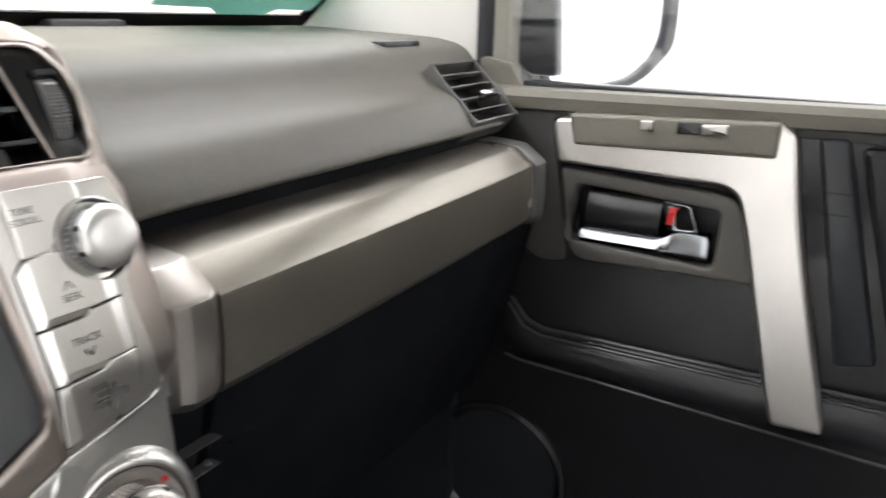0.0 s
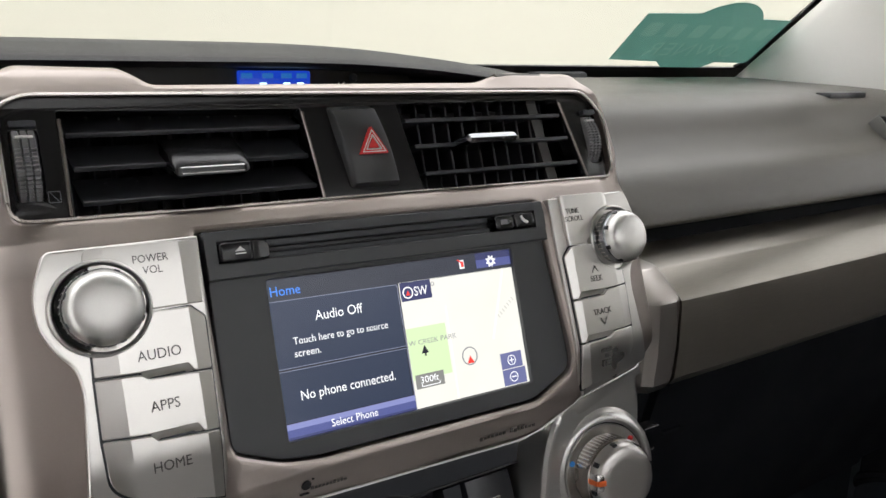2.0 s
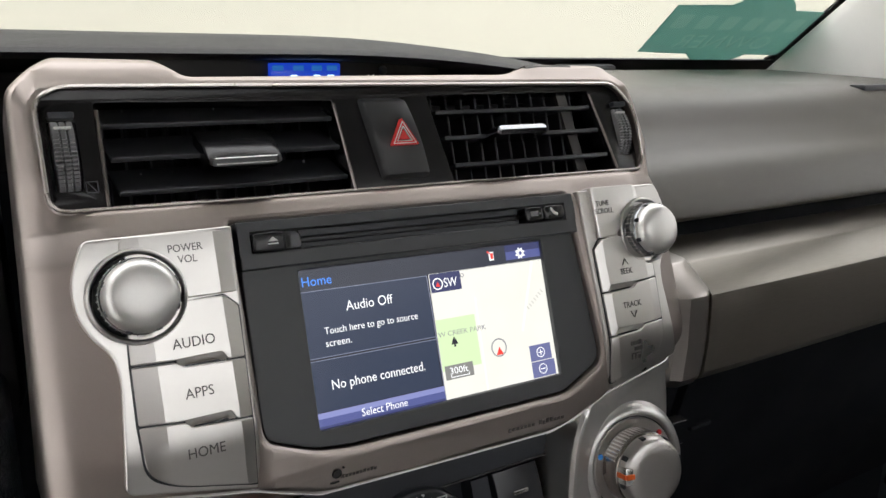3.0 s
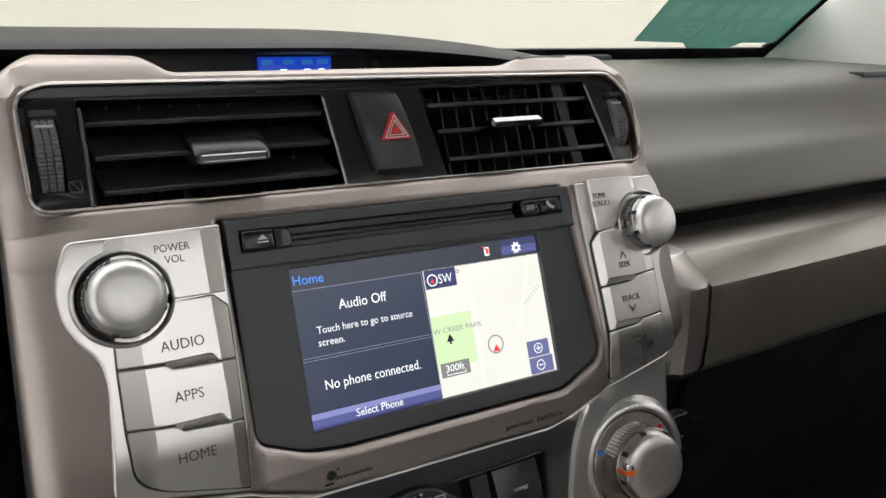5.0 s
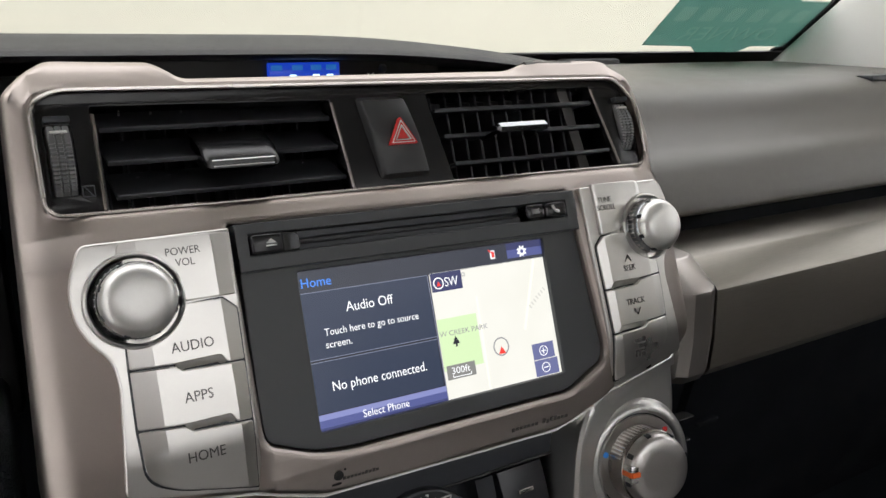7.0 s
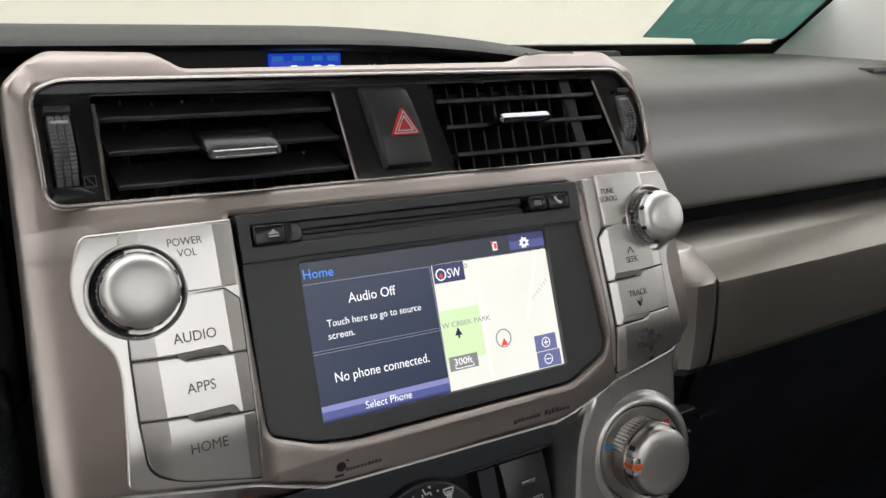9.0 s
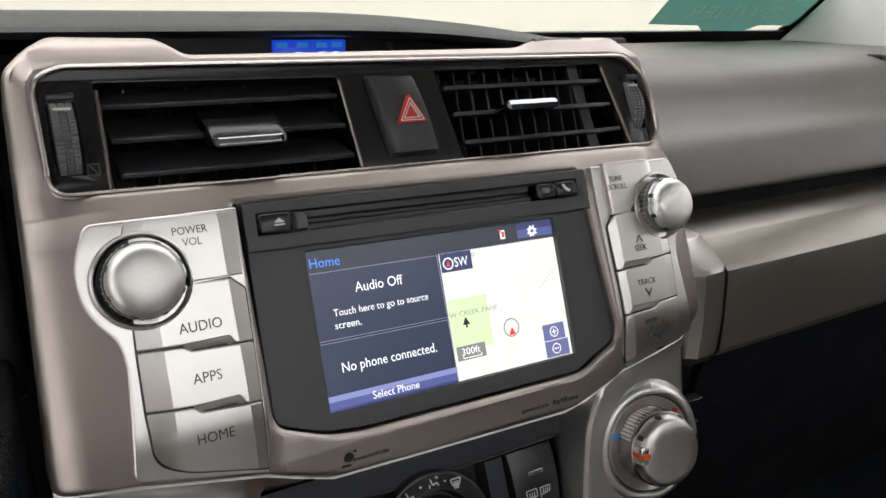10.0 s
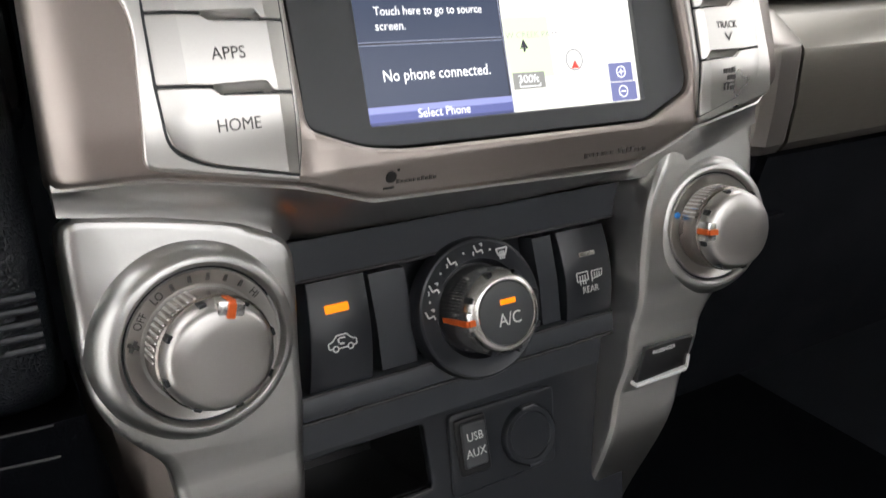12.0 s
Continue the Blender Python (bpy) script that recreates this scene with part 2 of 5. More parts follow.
def lathe(profile, at, n=48, shape=None, axis=None):
    """Turned about the axis through at that points at the viewer (-y). profile: (radius, height towards the viewer)."""
    bm = bmesh.new()
    rows = []
    for i, (r, h) in enumerate(profile):
        ring = []
        for k in range(n):
            a = 2 * math.pi * k / n
            q = r * (shape(a, i) if shape else 1)
            ring.append(bm.verts.new((q * math.cos(a), -h, q * math.sin(a))))
        rows.append(ring)
    for a, b in zip(rows, rows[1:]):
        for k in range(n):
            bm.faces.new((a[k], a[(k + 1) % n], b[(k + 1) % n], b[k]))
    for ring in (rows[0], rows[-1]):
        bm.faces.new(ring)
    bmesh.ops.remove_doubles(bm, verts=bm.verts, dist=1e-6)
    return turned(bm, Matrix.Translation(at) @ (axis or Matrix()))


def loft(sections, caps=True, closed=True):
    bm = bmesh.new()
    rows = [[bm.verts.new(p) for p in s] for s in sections]
    n = len(rows[0])
    for a, b in zip(rows, rows[1:]):
        for k in range(n if closed else n - 1):
            bm.faces.new((a[k], a[(k + 1) % n], b[(k + 1) % n], b[k]))
    if caps:
        bm.faces.new(rows[0])
        bm.faces.new(rows[-1])
    return bm


def curve_through(pts, n=6):
    """A smooth open line through the points (Catmull-Rom)."""
    P = [Vector(p) for p in pts]
    P = [P[0] * 2 - P[1]] + P + [P[-1] * 2 - P[-2]]
    out = []
    for i in range(1, len(P) - 2):
        a, b, c, d = P[i - 1:i + 3]
        for k in range(n):
            t = k / n
            out.append(tuple(0.5 * (2 * b + (c - a) * t + (2 * a - 5 * b + 4 * c - d) * t * t + (3 * b - a - 3 * c + d) * t ** 3)))
    out.append(tuple(P[-2]))
    return out


def tube(pts, r, n=8):
    bm = bmesh.new()
    rows = []
    for i, p in enumerate(pts):
        p = Vector(p)
        d = (Vector(pts[min(i + 1, len(pts) - 1)]) - Vector(pts[max(i - 1, 0)])).normalized()
        side = d.cross(Vector((0.31, 0.2, 0.93))).normalized()
        up = side.cross(d)
        rows.append([bm.verts.new(p + r * (side * math.cos(2 * math.pi * k / n) + up * math.sin(2 * math.pi * k / n))) for k in range(n)])
    for a, b in zip(rows, rows[1:]):
        for k in range(n):
            bm.faces.new((a[k], a[(k + 1) % n], b[(k + 1) % n], b[k]))
    bm.faces.new(rows[0]), bm.faces.new(rows[-1])
    return bm


def lettering(body, x, z, y, size, align="CENTER", wide=1.0, turn=0.0, mirror=False, thick=0.0001, warp=None):
    """Flat letters in x and z whose faces stand at y."""
    cu = bpy.data.curves.new("letters", "FONT")
    cu.body, cu.size, cu.align_x, cu.align_y, cu.extrude, cu.resolution_u = body, size, align, "CENTER", thick, 3
    ob = bpy.data.objects.new("letters", cu)
    me = bpy.data.meshes.new_from_object(ob)
    bm = bmesh.new()
    bm.from_mesh(me)
    bpy.data.objects.remove(ob)
    bpy.data.curves.remove(cu)
    bpy.data.meshes.remove(me)
    c, s = math.cos(radians(turn)), math.sin(radians(turn))
    for v in bm.verts:
        a, b, d = v.co
        a *= -wide if mirror else wide
        px, pz = x + a * c - b * s, z + a * s + b * c
        v.co = (px, (warp(px, pz) if warp else 0) + y - d, pz)
    return bm


def letter_loops(body, x, z, size, wide=1.0):
    """Outlines of mirrored flat letters, to be cut out of a plate."""
    bm = lettering(body, x, z, 0, size, "CENTER", wide, 0, True, 0.0)
    bmesh.ops.remove_doubles(bm, verts=bm.verts, dist=1e-6)
    follow = {}
    for e in bm.edges:
        if len(e.link_faces) == 1:
            for v in e.verts:
                follow.setdefault(v.index, []).append(e.other_vert(v).index)
    at = {v.index: (v.co.x, v.co.z) for v in bm.verts}
    bm.free()
    loops, seen = [], set()
    for first in follow:
        loop, here = [], first
        while here is not None and here not in seen:
            seen.add(here)
            loop.append(at[here])
            here = next((k for k in follow[here] if k not in seen), None)
        if len(loop) > 2:
            loops.append(loop)
    return loops


def ramp(z, table):
    for (a, va), (b, vb) in zip(table, table[1:]):
        if z <= b:
            t = max(0.0, min(1.0, (z - a) / (b - a)))
            return va + (vb - va) * t * t * (3 - 2 * t)
    return table[-1][1]


# ---- structure: the photo booth and the cabin shell ----
def structure(name, bm, mat, label, category, angle=35):
    return single(name, bm, mat, label, category, CAR, "structure", angle)


structure("ground", box(-12, 12, -12, 12, -1.32, -1.27), BOOTHFLOOR, "pale painted booth floor under the car", "floor")
structure("wall_front", box(-6, 6, 3.2, 3.4, -1.27, 3.2), BOOTH, "plain cream booth wall ahead of the car", "wall")
structure("wall_right", box(6.0, 6.2, -6, 3.4, -1.27, 3.2), BOOTHWHITE, "plain white booth wall beside the car", "wall")
structure("wall_left", box(-4.6, -4.4, -6, 3.2, -1.27, 3.2), BOOTHWHITE, "plain white booth wall beside the car", "wall")
structure("wall_back", box(-4.4, 6.0, -6.2, -6.0, -1.27, 3.2), BOOTHWHITE, "plain white booth wall behind the car", "wall")

# Unseen panel added to block overhead light that reflects in the fascia.
structure("overhead_blocker", box(-2.2, 2.2, -0.5, 0.7, 3.2, 3.3), BOOTHWHITE, "unseen white panel over the car, added to block light from above", "ceiling")
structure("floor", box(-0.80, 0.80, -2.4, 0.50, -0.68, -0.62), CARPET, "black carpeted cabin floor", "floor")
# Unseen roof, ended early so light from behind reaches the fascia.
structure("ceiling", box(-0.76, 0.76, -0.88, -0.02, 0.52, 0.56, 0.01), ROOFCLOTH, "unseen grey headliner, cut short to let light in", "ceiling")
# Unseen seat blocks behind the view, added to shape reflections in the silver.
structure("wall_rear", box(-0.79, 0.79, -1.60, -1.50, -0.62, 0.10, 0.02), SEATDARK, "unseen dark seat-back wall, added to darken reflections", "wall")
structure("floor_seats", joined(box(-0.79, 0.79, -1.50, -0.34, -0.62, -0.36, 0.03), box(-0.15, 0.15, -0.80, -0.16, -0.62, -0.29, 0.02)), SEATCLOTH, "unseen grey seat and console blocks, added to bounce light up", "floor")
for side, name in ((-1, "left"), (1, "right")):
    structure("wall_seat_" + name, joined(box(side * 0.38 - 0.24, side * 0.38 + 0.24, -0.98, -0.84, -0.36, 0.12, 0.05, 3), box(side * 0.38 - 0.13, side * 0.38 + 0.13, -0.98, -0.87, 0.15, 0.31, 0.04, 3)), SEATDARK, "unseen dark front seat block, added to darken reflections", "wall")
# Unseen driver side wall and rail, added to darken reflections in the fascia.
structure("wall_left_doors", joined(
    box(-0.84, -0.79, -2.4, -0.40, -0.62, 0.045),
    box(-0.82, -0.77, -1.95, -0.40, 0.045, 0.52), box(-0.82, -0.72, -0.40, 0.02, 0.40, 0.52)), TAUPE, "unseen taupe driver side wall, shaped to tone reflections, front door open", "wall")
structure("wall_right_rear", joined(
    box(0.79, 0.84, -2.4, -0.92, -0.62, 0.045),
    box(0.77, 0.82, -2.4, -2.2, 0.045, 0.52)), DOORBLACK, "dark rear door trim and rear pillar", "wall")
# Unseen glass, pillar and rail, added to darken reflections on the passenger column.
structure("window_3", box(0.785, 0.790, -2.2, -1.04, 0.045, 0.52), TINT, "unseen dark privacy glass, added to darken reflections", "window")
structure("b_pillar_right", box(0.77, 0.82, -1.04, -0.60, 0.058, 0.52, 0.01), PILLARBEIGE, "unseen beige door pillar, widened to tone reflections", "pillar")
structure("roof_rail_right", box(0.73, 0.815, -0.60, 0.0, 0.40, 0.52, 0.015), PILLARBEIGE, "unseen beige roof rail, added to darken reflections", "pillar")
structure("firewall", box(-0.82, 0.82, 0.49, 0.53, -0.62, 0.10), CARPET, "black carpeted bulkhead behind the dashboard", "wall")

structure("sill_left", box(-0.84, -0.79, -0.40, 0.42, -0.62, -0.50, 0.01), BLACK, "black door sill on the driver side", "sill")
# windscreen plane: base at y 0.44, z 0.115, rising 0.84 for each metre back
def screen_z(y):
    return 0.115 + 0.84 * (0.44 - y)


def slab(pts, thick, shift=(0, 0, 0)):
    """A flat polygon in car axes given a thickness along its normal."""
    bm = bmesh.new()
    P = [Vector(p) + Vector(shift) for p in pts]
    n = (P[1] - P[0]).cross(P[2] - P[0]).normalized() * thick
    a, b = [bm.verts.new(p) for p in P], [bm.verts.new(p + n) for p in P]
    bm.faces.new(a), bm.faces.new(b)
    for i in range(len(P)):
        j = (i + 1) % len(P)
        bm.faces.new((a[i], a[j], b[j], b[i]))
    return bm


def on_screen(x, y, lift=0.0):
    return (x, y - lift * 0.64, screen_z(y) - lift * 0.77)


windscreen = thing("window_1", "clear raked windscreen with a black printed border", "windscreen", (0, 0.2, 0.3), CAR, "", "structure")
ws = part("pane", slab([on_screen(-0.83, 0.50), on_screen(0.83, 0.50), on_screen(0.76, -0.05), on_screen(-0.76, -0.05)], 0.005), GLASS, windscreen)
ws.visible_shadow = False
part("border", slab([on_screen(-0.83, 0.50, 0.003), on_screen(0.83, 0.50, 0.003), on_screen(0.83, 0.426, 0.003), on_screen(-0.83, 0.426, 0.003)], 0.002), FRIT, windscreen, "black printed lower border")
for s in (-1, 1):
    part("border", slab([on_screen(s * 0.83, 0.426, 0.003), on_screen(s * 0.795, 0.426, 0.003), on_screen(s * 0.802, 0.42, 0.003), on_screen(s * 0.808, 0.41, 0.003), on_screen(s * 0.811, 0.30, 0.003), on_screen(s * 0.75, -0.05, 0.003), on_screen(s * 0.80, -0.05, 0.003), on_screen(s * 0.84, 0.30, 0.003)], 0.002), FRIT, windscreen, "black printed side border")

# A-pillars
for side, name in ((1, "a_pillar_right"), (-1, "a_pillar_left")):
    sec = []
    for k in range(13):
        t = k / 12
        z = 0.05 + 0.47 * t
        yf = 0.44 - (z - 0.115) / 0.84 - 0.004
        x0 = 0.822 - 0.07 * max(0, t - 0.35)
        yr = min(0.160 - 1.0 * max(0, z - 0.20), yf - 0.10)
        sec.append([(side * (x0 + 0.004), yf, z), (side * (x0 - 0.012), yf - 0.012, z), (side * (x0 - 0.020), yf - 0.04, z), (side * (x0 - 0.024), (yf + yr) / 2, z), (side * (x0 - 0.018), yr + 0.02, z), (side * (x0 - 0.008), yr, z), (side * (x0 + 0.02), yr - 0.002, z), (side * (x0 + 0.03), yf, z)])
    structure(name, loft(sec), HEADLINER, "light grey windscreen pillar trim", "pillar", 50)
    sec, fr = [], []
    for k in range(13):
        z = 0.04 + 0.48 * k / 12
        yr = 0.160 - 1.0 * max(0, z - 0.20)
        x0 = 0.822 - 0.07 * max(0, k / 12 - 0.35)
        sec.append([(side * (x0 + a), yr + b, z) for a, b in ((-0.010, -0.001), (0.022, -0.002), (0.022, -0.020), (0.004, -0.0205), (-0.004, -0.017), (-0.008, -0.010))])
        fr.append([(side * (x0 + a), yr + b, z) for a, b in ((-0.004, -0.021), (0.03, -0.021), (0.03, -0.044), (0.008, -0.047), (-0.004, -0.041))])
    structure("seal_" + ("right" if side > 0 else "left"), loft(sec), BLACK, "black rubber door seal along the pillar", "seal", 50)
    structure("window_frame_" + ("right" if side > 0 else "left"), loft(fr), FRAMEGREY, "grey painted door window frame", "window frame", 50)

# ---- dashboard: the passenger side ----
dash = thing("dashboard", "dark grey moulded dashboard with a metallic trim bar", "dashboard", (0.45, 0.2, 0), CAR)
PADLINE = [(0.48, 0.080), (0.45, 0.106), (0.40, 0.110), (0.31, 0.107), (0.23, 0.104), (0.19, 0.101), (0.160, 0.092), (0.139, 0.070), (0.122, 0.057), (0.101, 0.047), (0.087, 0.032), (0.0785, 0.018), (0.080, 0.011), (0.100, 0.005)]
line = curve_through([(y, z, 0) for y, z in PADLINE], 8)
sec = []
for k in range(62):
    x = 0.165 + 0.0101 * k
    near = max(0, 1 - (x - 0.165) / 0.08)
    end = max(0, (x - 0.70) / 0.065)
    row = []
    for y, z, _ in line:
        low = max(0, min(1, (0.06 - z) / 0.06))
        row.append((x, y + 0.02 * near * near + 0.012 * end * end * low, z - 0.020 * near * near * low))
    row += [(x, 0.13, -0.02), (x, 0.47, -0.02)]
    sec.append(row)
pad = loft(sec)
VT = Matrix.Translation((0.702, 0.104, 0.050)) @ Matrix.Rotation(radians(-45), 4, "X")
back = VT.inverted()
hole = [f for f in pad.faces if len(f.verts) == 4 and all(abs(q.x) < 0.0515 and abs(q.z) < 0.0405 and abs(q.y) < 0.02 for q in (back @ v.co for v in f.verts))]
bmesh.ops.delete(pad, geom=hole, context="FACES")
part("pad", pad, PAD, dash, "grey grained soft pad", 50)

# Dark strip standing in for the shade in the gap under the pad.
part("gap_shade", box(0.17, 0.775, 0.098, 0.12, -0.02, 0.02), DEEPBLACK, dash, "dark strip standing in for shade in the gap")
# metallic bar with a crease along it
BAR = [(0.10, -0.006), (0.078, -0.006), (0.0475, -0.0085), (0.0455, -0.0093), (0.0250, -0.0235), (0.0228, -0.0260), (0.0220, -0.0295), (0.0212, -0.060), (0.0230, -0.083), (0.0270, -0.089), (0.06, -0.096), (0.10, -0.096)]
sec = []
for k in range(19):
    x = 0.2292 + (0.70 - 0.2292) * k / 18
    sec.append([(x, y + 0.008 * (k / 18) ** 2, z) for y, z in BAR])
part("trim_bar", loft(sec), GUNMETAL, dash, "brushed grey metallic trim bar", 20)
for xa, xb in ((0.178, 0.2275), (0.702, 0.735)):
    sec = []
    for k in range(7):
        x = xa + (xb - xa) * k / 6
        if xa < 0.5:
            back = (0.018, 0.008, -0.001, -0.0045, -0.0045, -0.0040, 0.0010)[k]
        else:
            back = (0.003, 0.001, 0.001, 0.001, 0.001, 0.002, 0.006)[k]
        grow = 1.05 if xa > 0.5 else (0.9, 0.96, 1.01, 1.02, 1.02, 1.02, 1.01)[k]
        sec.append([(x, y + back, z * grow + 0.003) for y, z in BAR])
    part("end_cap", loft(sec), CAPMETAL if xa < 0.5 else VENTGREY, dash, "satin metallic end cap" if xa < 0.5 else "dark grey end cap", 20)
part("end_line", loft([[(x, y + 0.0062, z * 1.03 + 0.002) for y, z in BAR] for x in (0.6985, 0.6995, 0.7030, 0.7040)]), EDGEBRIGHT, dash, "bright line at the end of the bar", 20)

# lower dash and glove box
LOWER = [(0.085, -0.09), (0.05, -0.098), (0.06, -0.14), (0.09, -0.24), (0.12, -0.33), (0.16, -0.36), (0.30, -0.37), (0.30, -0.09)]
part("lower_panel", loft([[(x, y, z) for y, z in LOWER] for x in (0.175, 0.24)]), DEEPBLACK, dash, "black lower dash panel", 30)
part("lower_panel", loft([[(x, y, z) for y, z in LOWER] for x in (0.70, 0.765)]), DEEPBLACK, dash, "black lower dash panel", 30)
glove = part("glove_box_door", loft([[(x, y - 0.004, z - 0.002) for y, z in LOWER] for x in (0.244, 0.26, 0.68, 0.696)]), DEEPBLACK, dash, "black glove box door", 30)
# small bolt with two thin lines beside it
part("bolt", joined(lathe([(0.0028, 0.0), (0.0026, 0.003), (0.0012, 0.005), (0.0003, 0.0054)], (0.2290, 0.0440, -0.1430), 16), box(0.214, 0.246, 0.046, 0.056, -0.1335, -0.1328, 0.0002, 1), box(0.214, 0.246, 0.048, 0.058, -0.1535, -0.1528, 0.0002, 1)), BEADGREY, dash, "small glossy bolt and two thin lines on the lower panel")
part("latch", box(0.262, 0.285, 0.054, 0.07, -0.152, -0.147, 0.002), DEEPBLACK, glove)

# far air vent
vent = part("air_vent", joined(*[turned(box(a, b, -0.003, 0.03, c, d, 0.0012), VT) for a, b, c, d in ((-0.052, -0.049, -0.041, 0.041), (0.049, 0.052, -0.041, 0.041), (-0.049, 0.049, 0.038, 0.041), (-0.049, 0.049, -0.041, -0.038))]), VENTGREY, dash, "black louvred air vent in a grey frame")
part("backing", turned(box(-0.05, 0.05, 0.028, 0.032, -0.04, 0.04), VT), VENTBLACK, vent)
for z in (-0.024, -0.008, 0.009, 0.025):
    part("slat", turned(box(-0.049, 0.049, -0.001, 0.010, -0.0008, 0.0008, 0.0005), VT @ Matrix.Translation((0, 0.0, z)) @ Matrix.Rotation(radians(14), 4, "X")), VENTGREY, vent)
part("tab", turned(box(-0.002, 0.028, -0.009, 0.004, -0.011, -0.005, 0.002), VT), CHROME, vent, "chrome vent tab")
part("defrost_slot", turned(box(0.62, 0.69, 0.168, 0.186, 0.095, 0.102, 0.002), Matrix()), BLACK, dash, "black side defroster slot")

# centre top: dark hood over the clock
HOODLINE = [(0.34, 0.09), (0.31, 0.124), (0.27, 0.1375), (0.22, 0.1405), (0.17, 0.1400), (0.138, 0.1382), (0.134, 0.1374), (0.120, 0.1345), (0.104, 0.1315), (0.100, 0.1292), (0.103, 0.1272), (0.12, 0.1258), (0.17, 0.1250), (0.20, 0.10)]
sec = []
for k in range(33):
    x = -0.34 + 0.545 * k / 32
    drop = 0.0
    if x > -0.02:
        drop = 0.017 * ((x + 0.02) / 0.20) ** 2 + 4.0 * max(0.0, x - 0.18) ** 2
    sec.append([(x, y + 0.25 * drop, z - drop) for y, z in HOODLINE])
hood = thing("dash_top_hood", "black grained hood over the clock recess", "dashboard top", (0, 0.2, 0.1), CAR)
part("cover", loft(sec), HOOD, hood, "", 40)
part("dash_top", loft([[(x, 0.43, 0.07), (x, 0.42, 0.105), (x, 0.30, 0.118), (x, 0.16, 0.118), (x, 0.14, 0.07)] for x in (-0.76, -0.4, 0, 0.16)]), HOOD, hood)

# ---- passenger door ----
structure("wall_right_kick", box(0.775, 0.84, 0.161, 0.49, -0.62, 0.06), BLACK, "black kick panel ahead of the door", "wall")
structure("wall_left_kick", box(-0.84, -0.79, 0.421, 0.49, -0.62, 0.06), BLACK, "black kick panel ahead of the door", "wall")
door = thing("door_1", "closed front passenger door with black and silver trim", "car door", (0.79, -0.3, -0.2), CAR, "", "structure")


def side_plate(loops, x0, x1, bevel=0.001, warp=None, zcuts=()):
    """A plate in y and z whose face towards the cabin stands at x0."""
    bm = plate([[(-y, z) for y, z in loop] for loop in loops], x0, x1, bevel, None, (), zcuts)
    for v in bm.verts:
        a, d, z = v.co
        v.co = (d + (warp(-a, z) if warp else 0), -a, z)
    return bm


part("door_panel", joined(side_plate([[(0.16, 0.046), (0.16, -0.62), (-0.92, -0.62), (-0.92, 0.050)], rounded([(0.000, -0.058), (0.012, -0.118), (-0.155, -0.128), (-0.158, -0.066)], 0.012)], 0.792, 0.84, 0.004), box(0.82, 0.835, -0.2, 0.05, -0.16, -0.03)), DOORBLACK, door, "black moulded door panel")
part("sill", loft([[(0.775 + a, y, z + b) for a, b in ((0.0, -0.014), (-0.004, 0.000), (0.002, 0.008), (0.02, 0.010), (0.05, 0.008), (0.05, -0.02), (0.02, -0.02))] for y, z in ((0.157, 0.040), (0.0, 0.0425), (-0.3, 0.047), (-0.92, 0.052))]), DOORGREY, door, "grey window sill trim", 40)
part("corner_piece", side_plate([rounded([(0.152, 0.046), (0.090, 0.046), (0.110, 0.076), (0.142, 0.082), (0.150, 0.080)], 0.003)], 0.806, 0.815, 0.002), DOORGREY, door, "grey corner cover at the window")
part("weatherstrip", box(0.795, 0.815, -0.92, 0.088, 0.046, 0.058, 0.003), BLACK, door)
part("upper_panel", side_plate([rounded([(0.157, 0.034), (-0.90, 0.040), (-0.90, 0.024), (0.040, 0.018), (0.034, -0.030), (0.012, -0.152), (0.050, -0.160), (0.100, -0.120), (0.157, -0.110)], [0.004, 0.002, 0.002, 0.006, 0.006, 0.008, 0.02, 0.03, 0.01])], 0.786, 0.80, 0.003), DOORDARK, door, "grey upper door trim", 20)
TRIM7 = [(0.034, 0.020), (-0.205, 0.036), (-0.222, 0.026), (-0.239, -0.070), (-0.293, -0.279), (-0.242, -0.281), (-0.231, -0.246), (-0.189, -0.080), (-0.174, -0.034), (0.024, -0.029)]
part("silver_trim", side_plate([rounded(TRIM7, [0.01, 0.012, 0.02, 0.03, 0.006, 0.006, 0.01, 0.02, 0.02, 0.006])], 0.764, 0.80, 0.005, lambda y, z: 0.07 * (z - 0.02)), DOORSILVER, door, "bright silver seven-shaped trim", 24)
strip = part("switch_strip", side_plate([rounded([(0.012, 0.028), (-0.208, 0.0365), (-0.207, 0.0005), (0.004, -0.006)], 0.004)], 0.754, 0.79, 0.005), DOORGREY, door, "grey switch strip", 20)
part("lock_switch", side_plate([rounded([(-0.070, 0.028), (-0.084, 0.0285), (-0.084, 0.018), (-0.070, 0.0175)], 0.002)], 0.750, 0.77, 0.0015), KNOBSATIN, strip)
part("window_switch", side_plate([rounded([(-0.108, 0.029), (-0.132, 0.030), (-0.132, 0.018), (-0.108, 0.017)], 0.002)], 0.7525, 0.77, 0.001), GLOSSBLACK, strip)
part("window_switch", side_plate([rounded([(-0.134, 0.029), (-0.160, 0.031), (-0.160, 0.020), (-0.134, 0.018)], 0.002)], 0.749, 0.77, 0.002), KNOBSATIN, strip)
part("handle_surround", side_plate([rounded([(0.026, -0.036), (-0.176, -0.047), (-0.205, -0.140), (0.004, -0.146)], [0.01, 0.02, 0.008, 0.02]), rounded([(0.004, -0.054), (0.012, -0.122), (-0.158, -0.130), (-0.160, -0.064)], 0.010)], 0.776, 0.80, 0.004), HANDLEGREY, door, "dark grey handle surround")
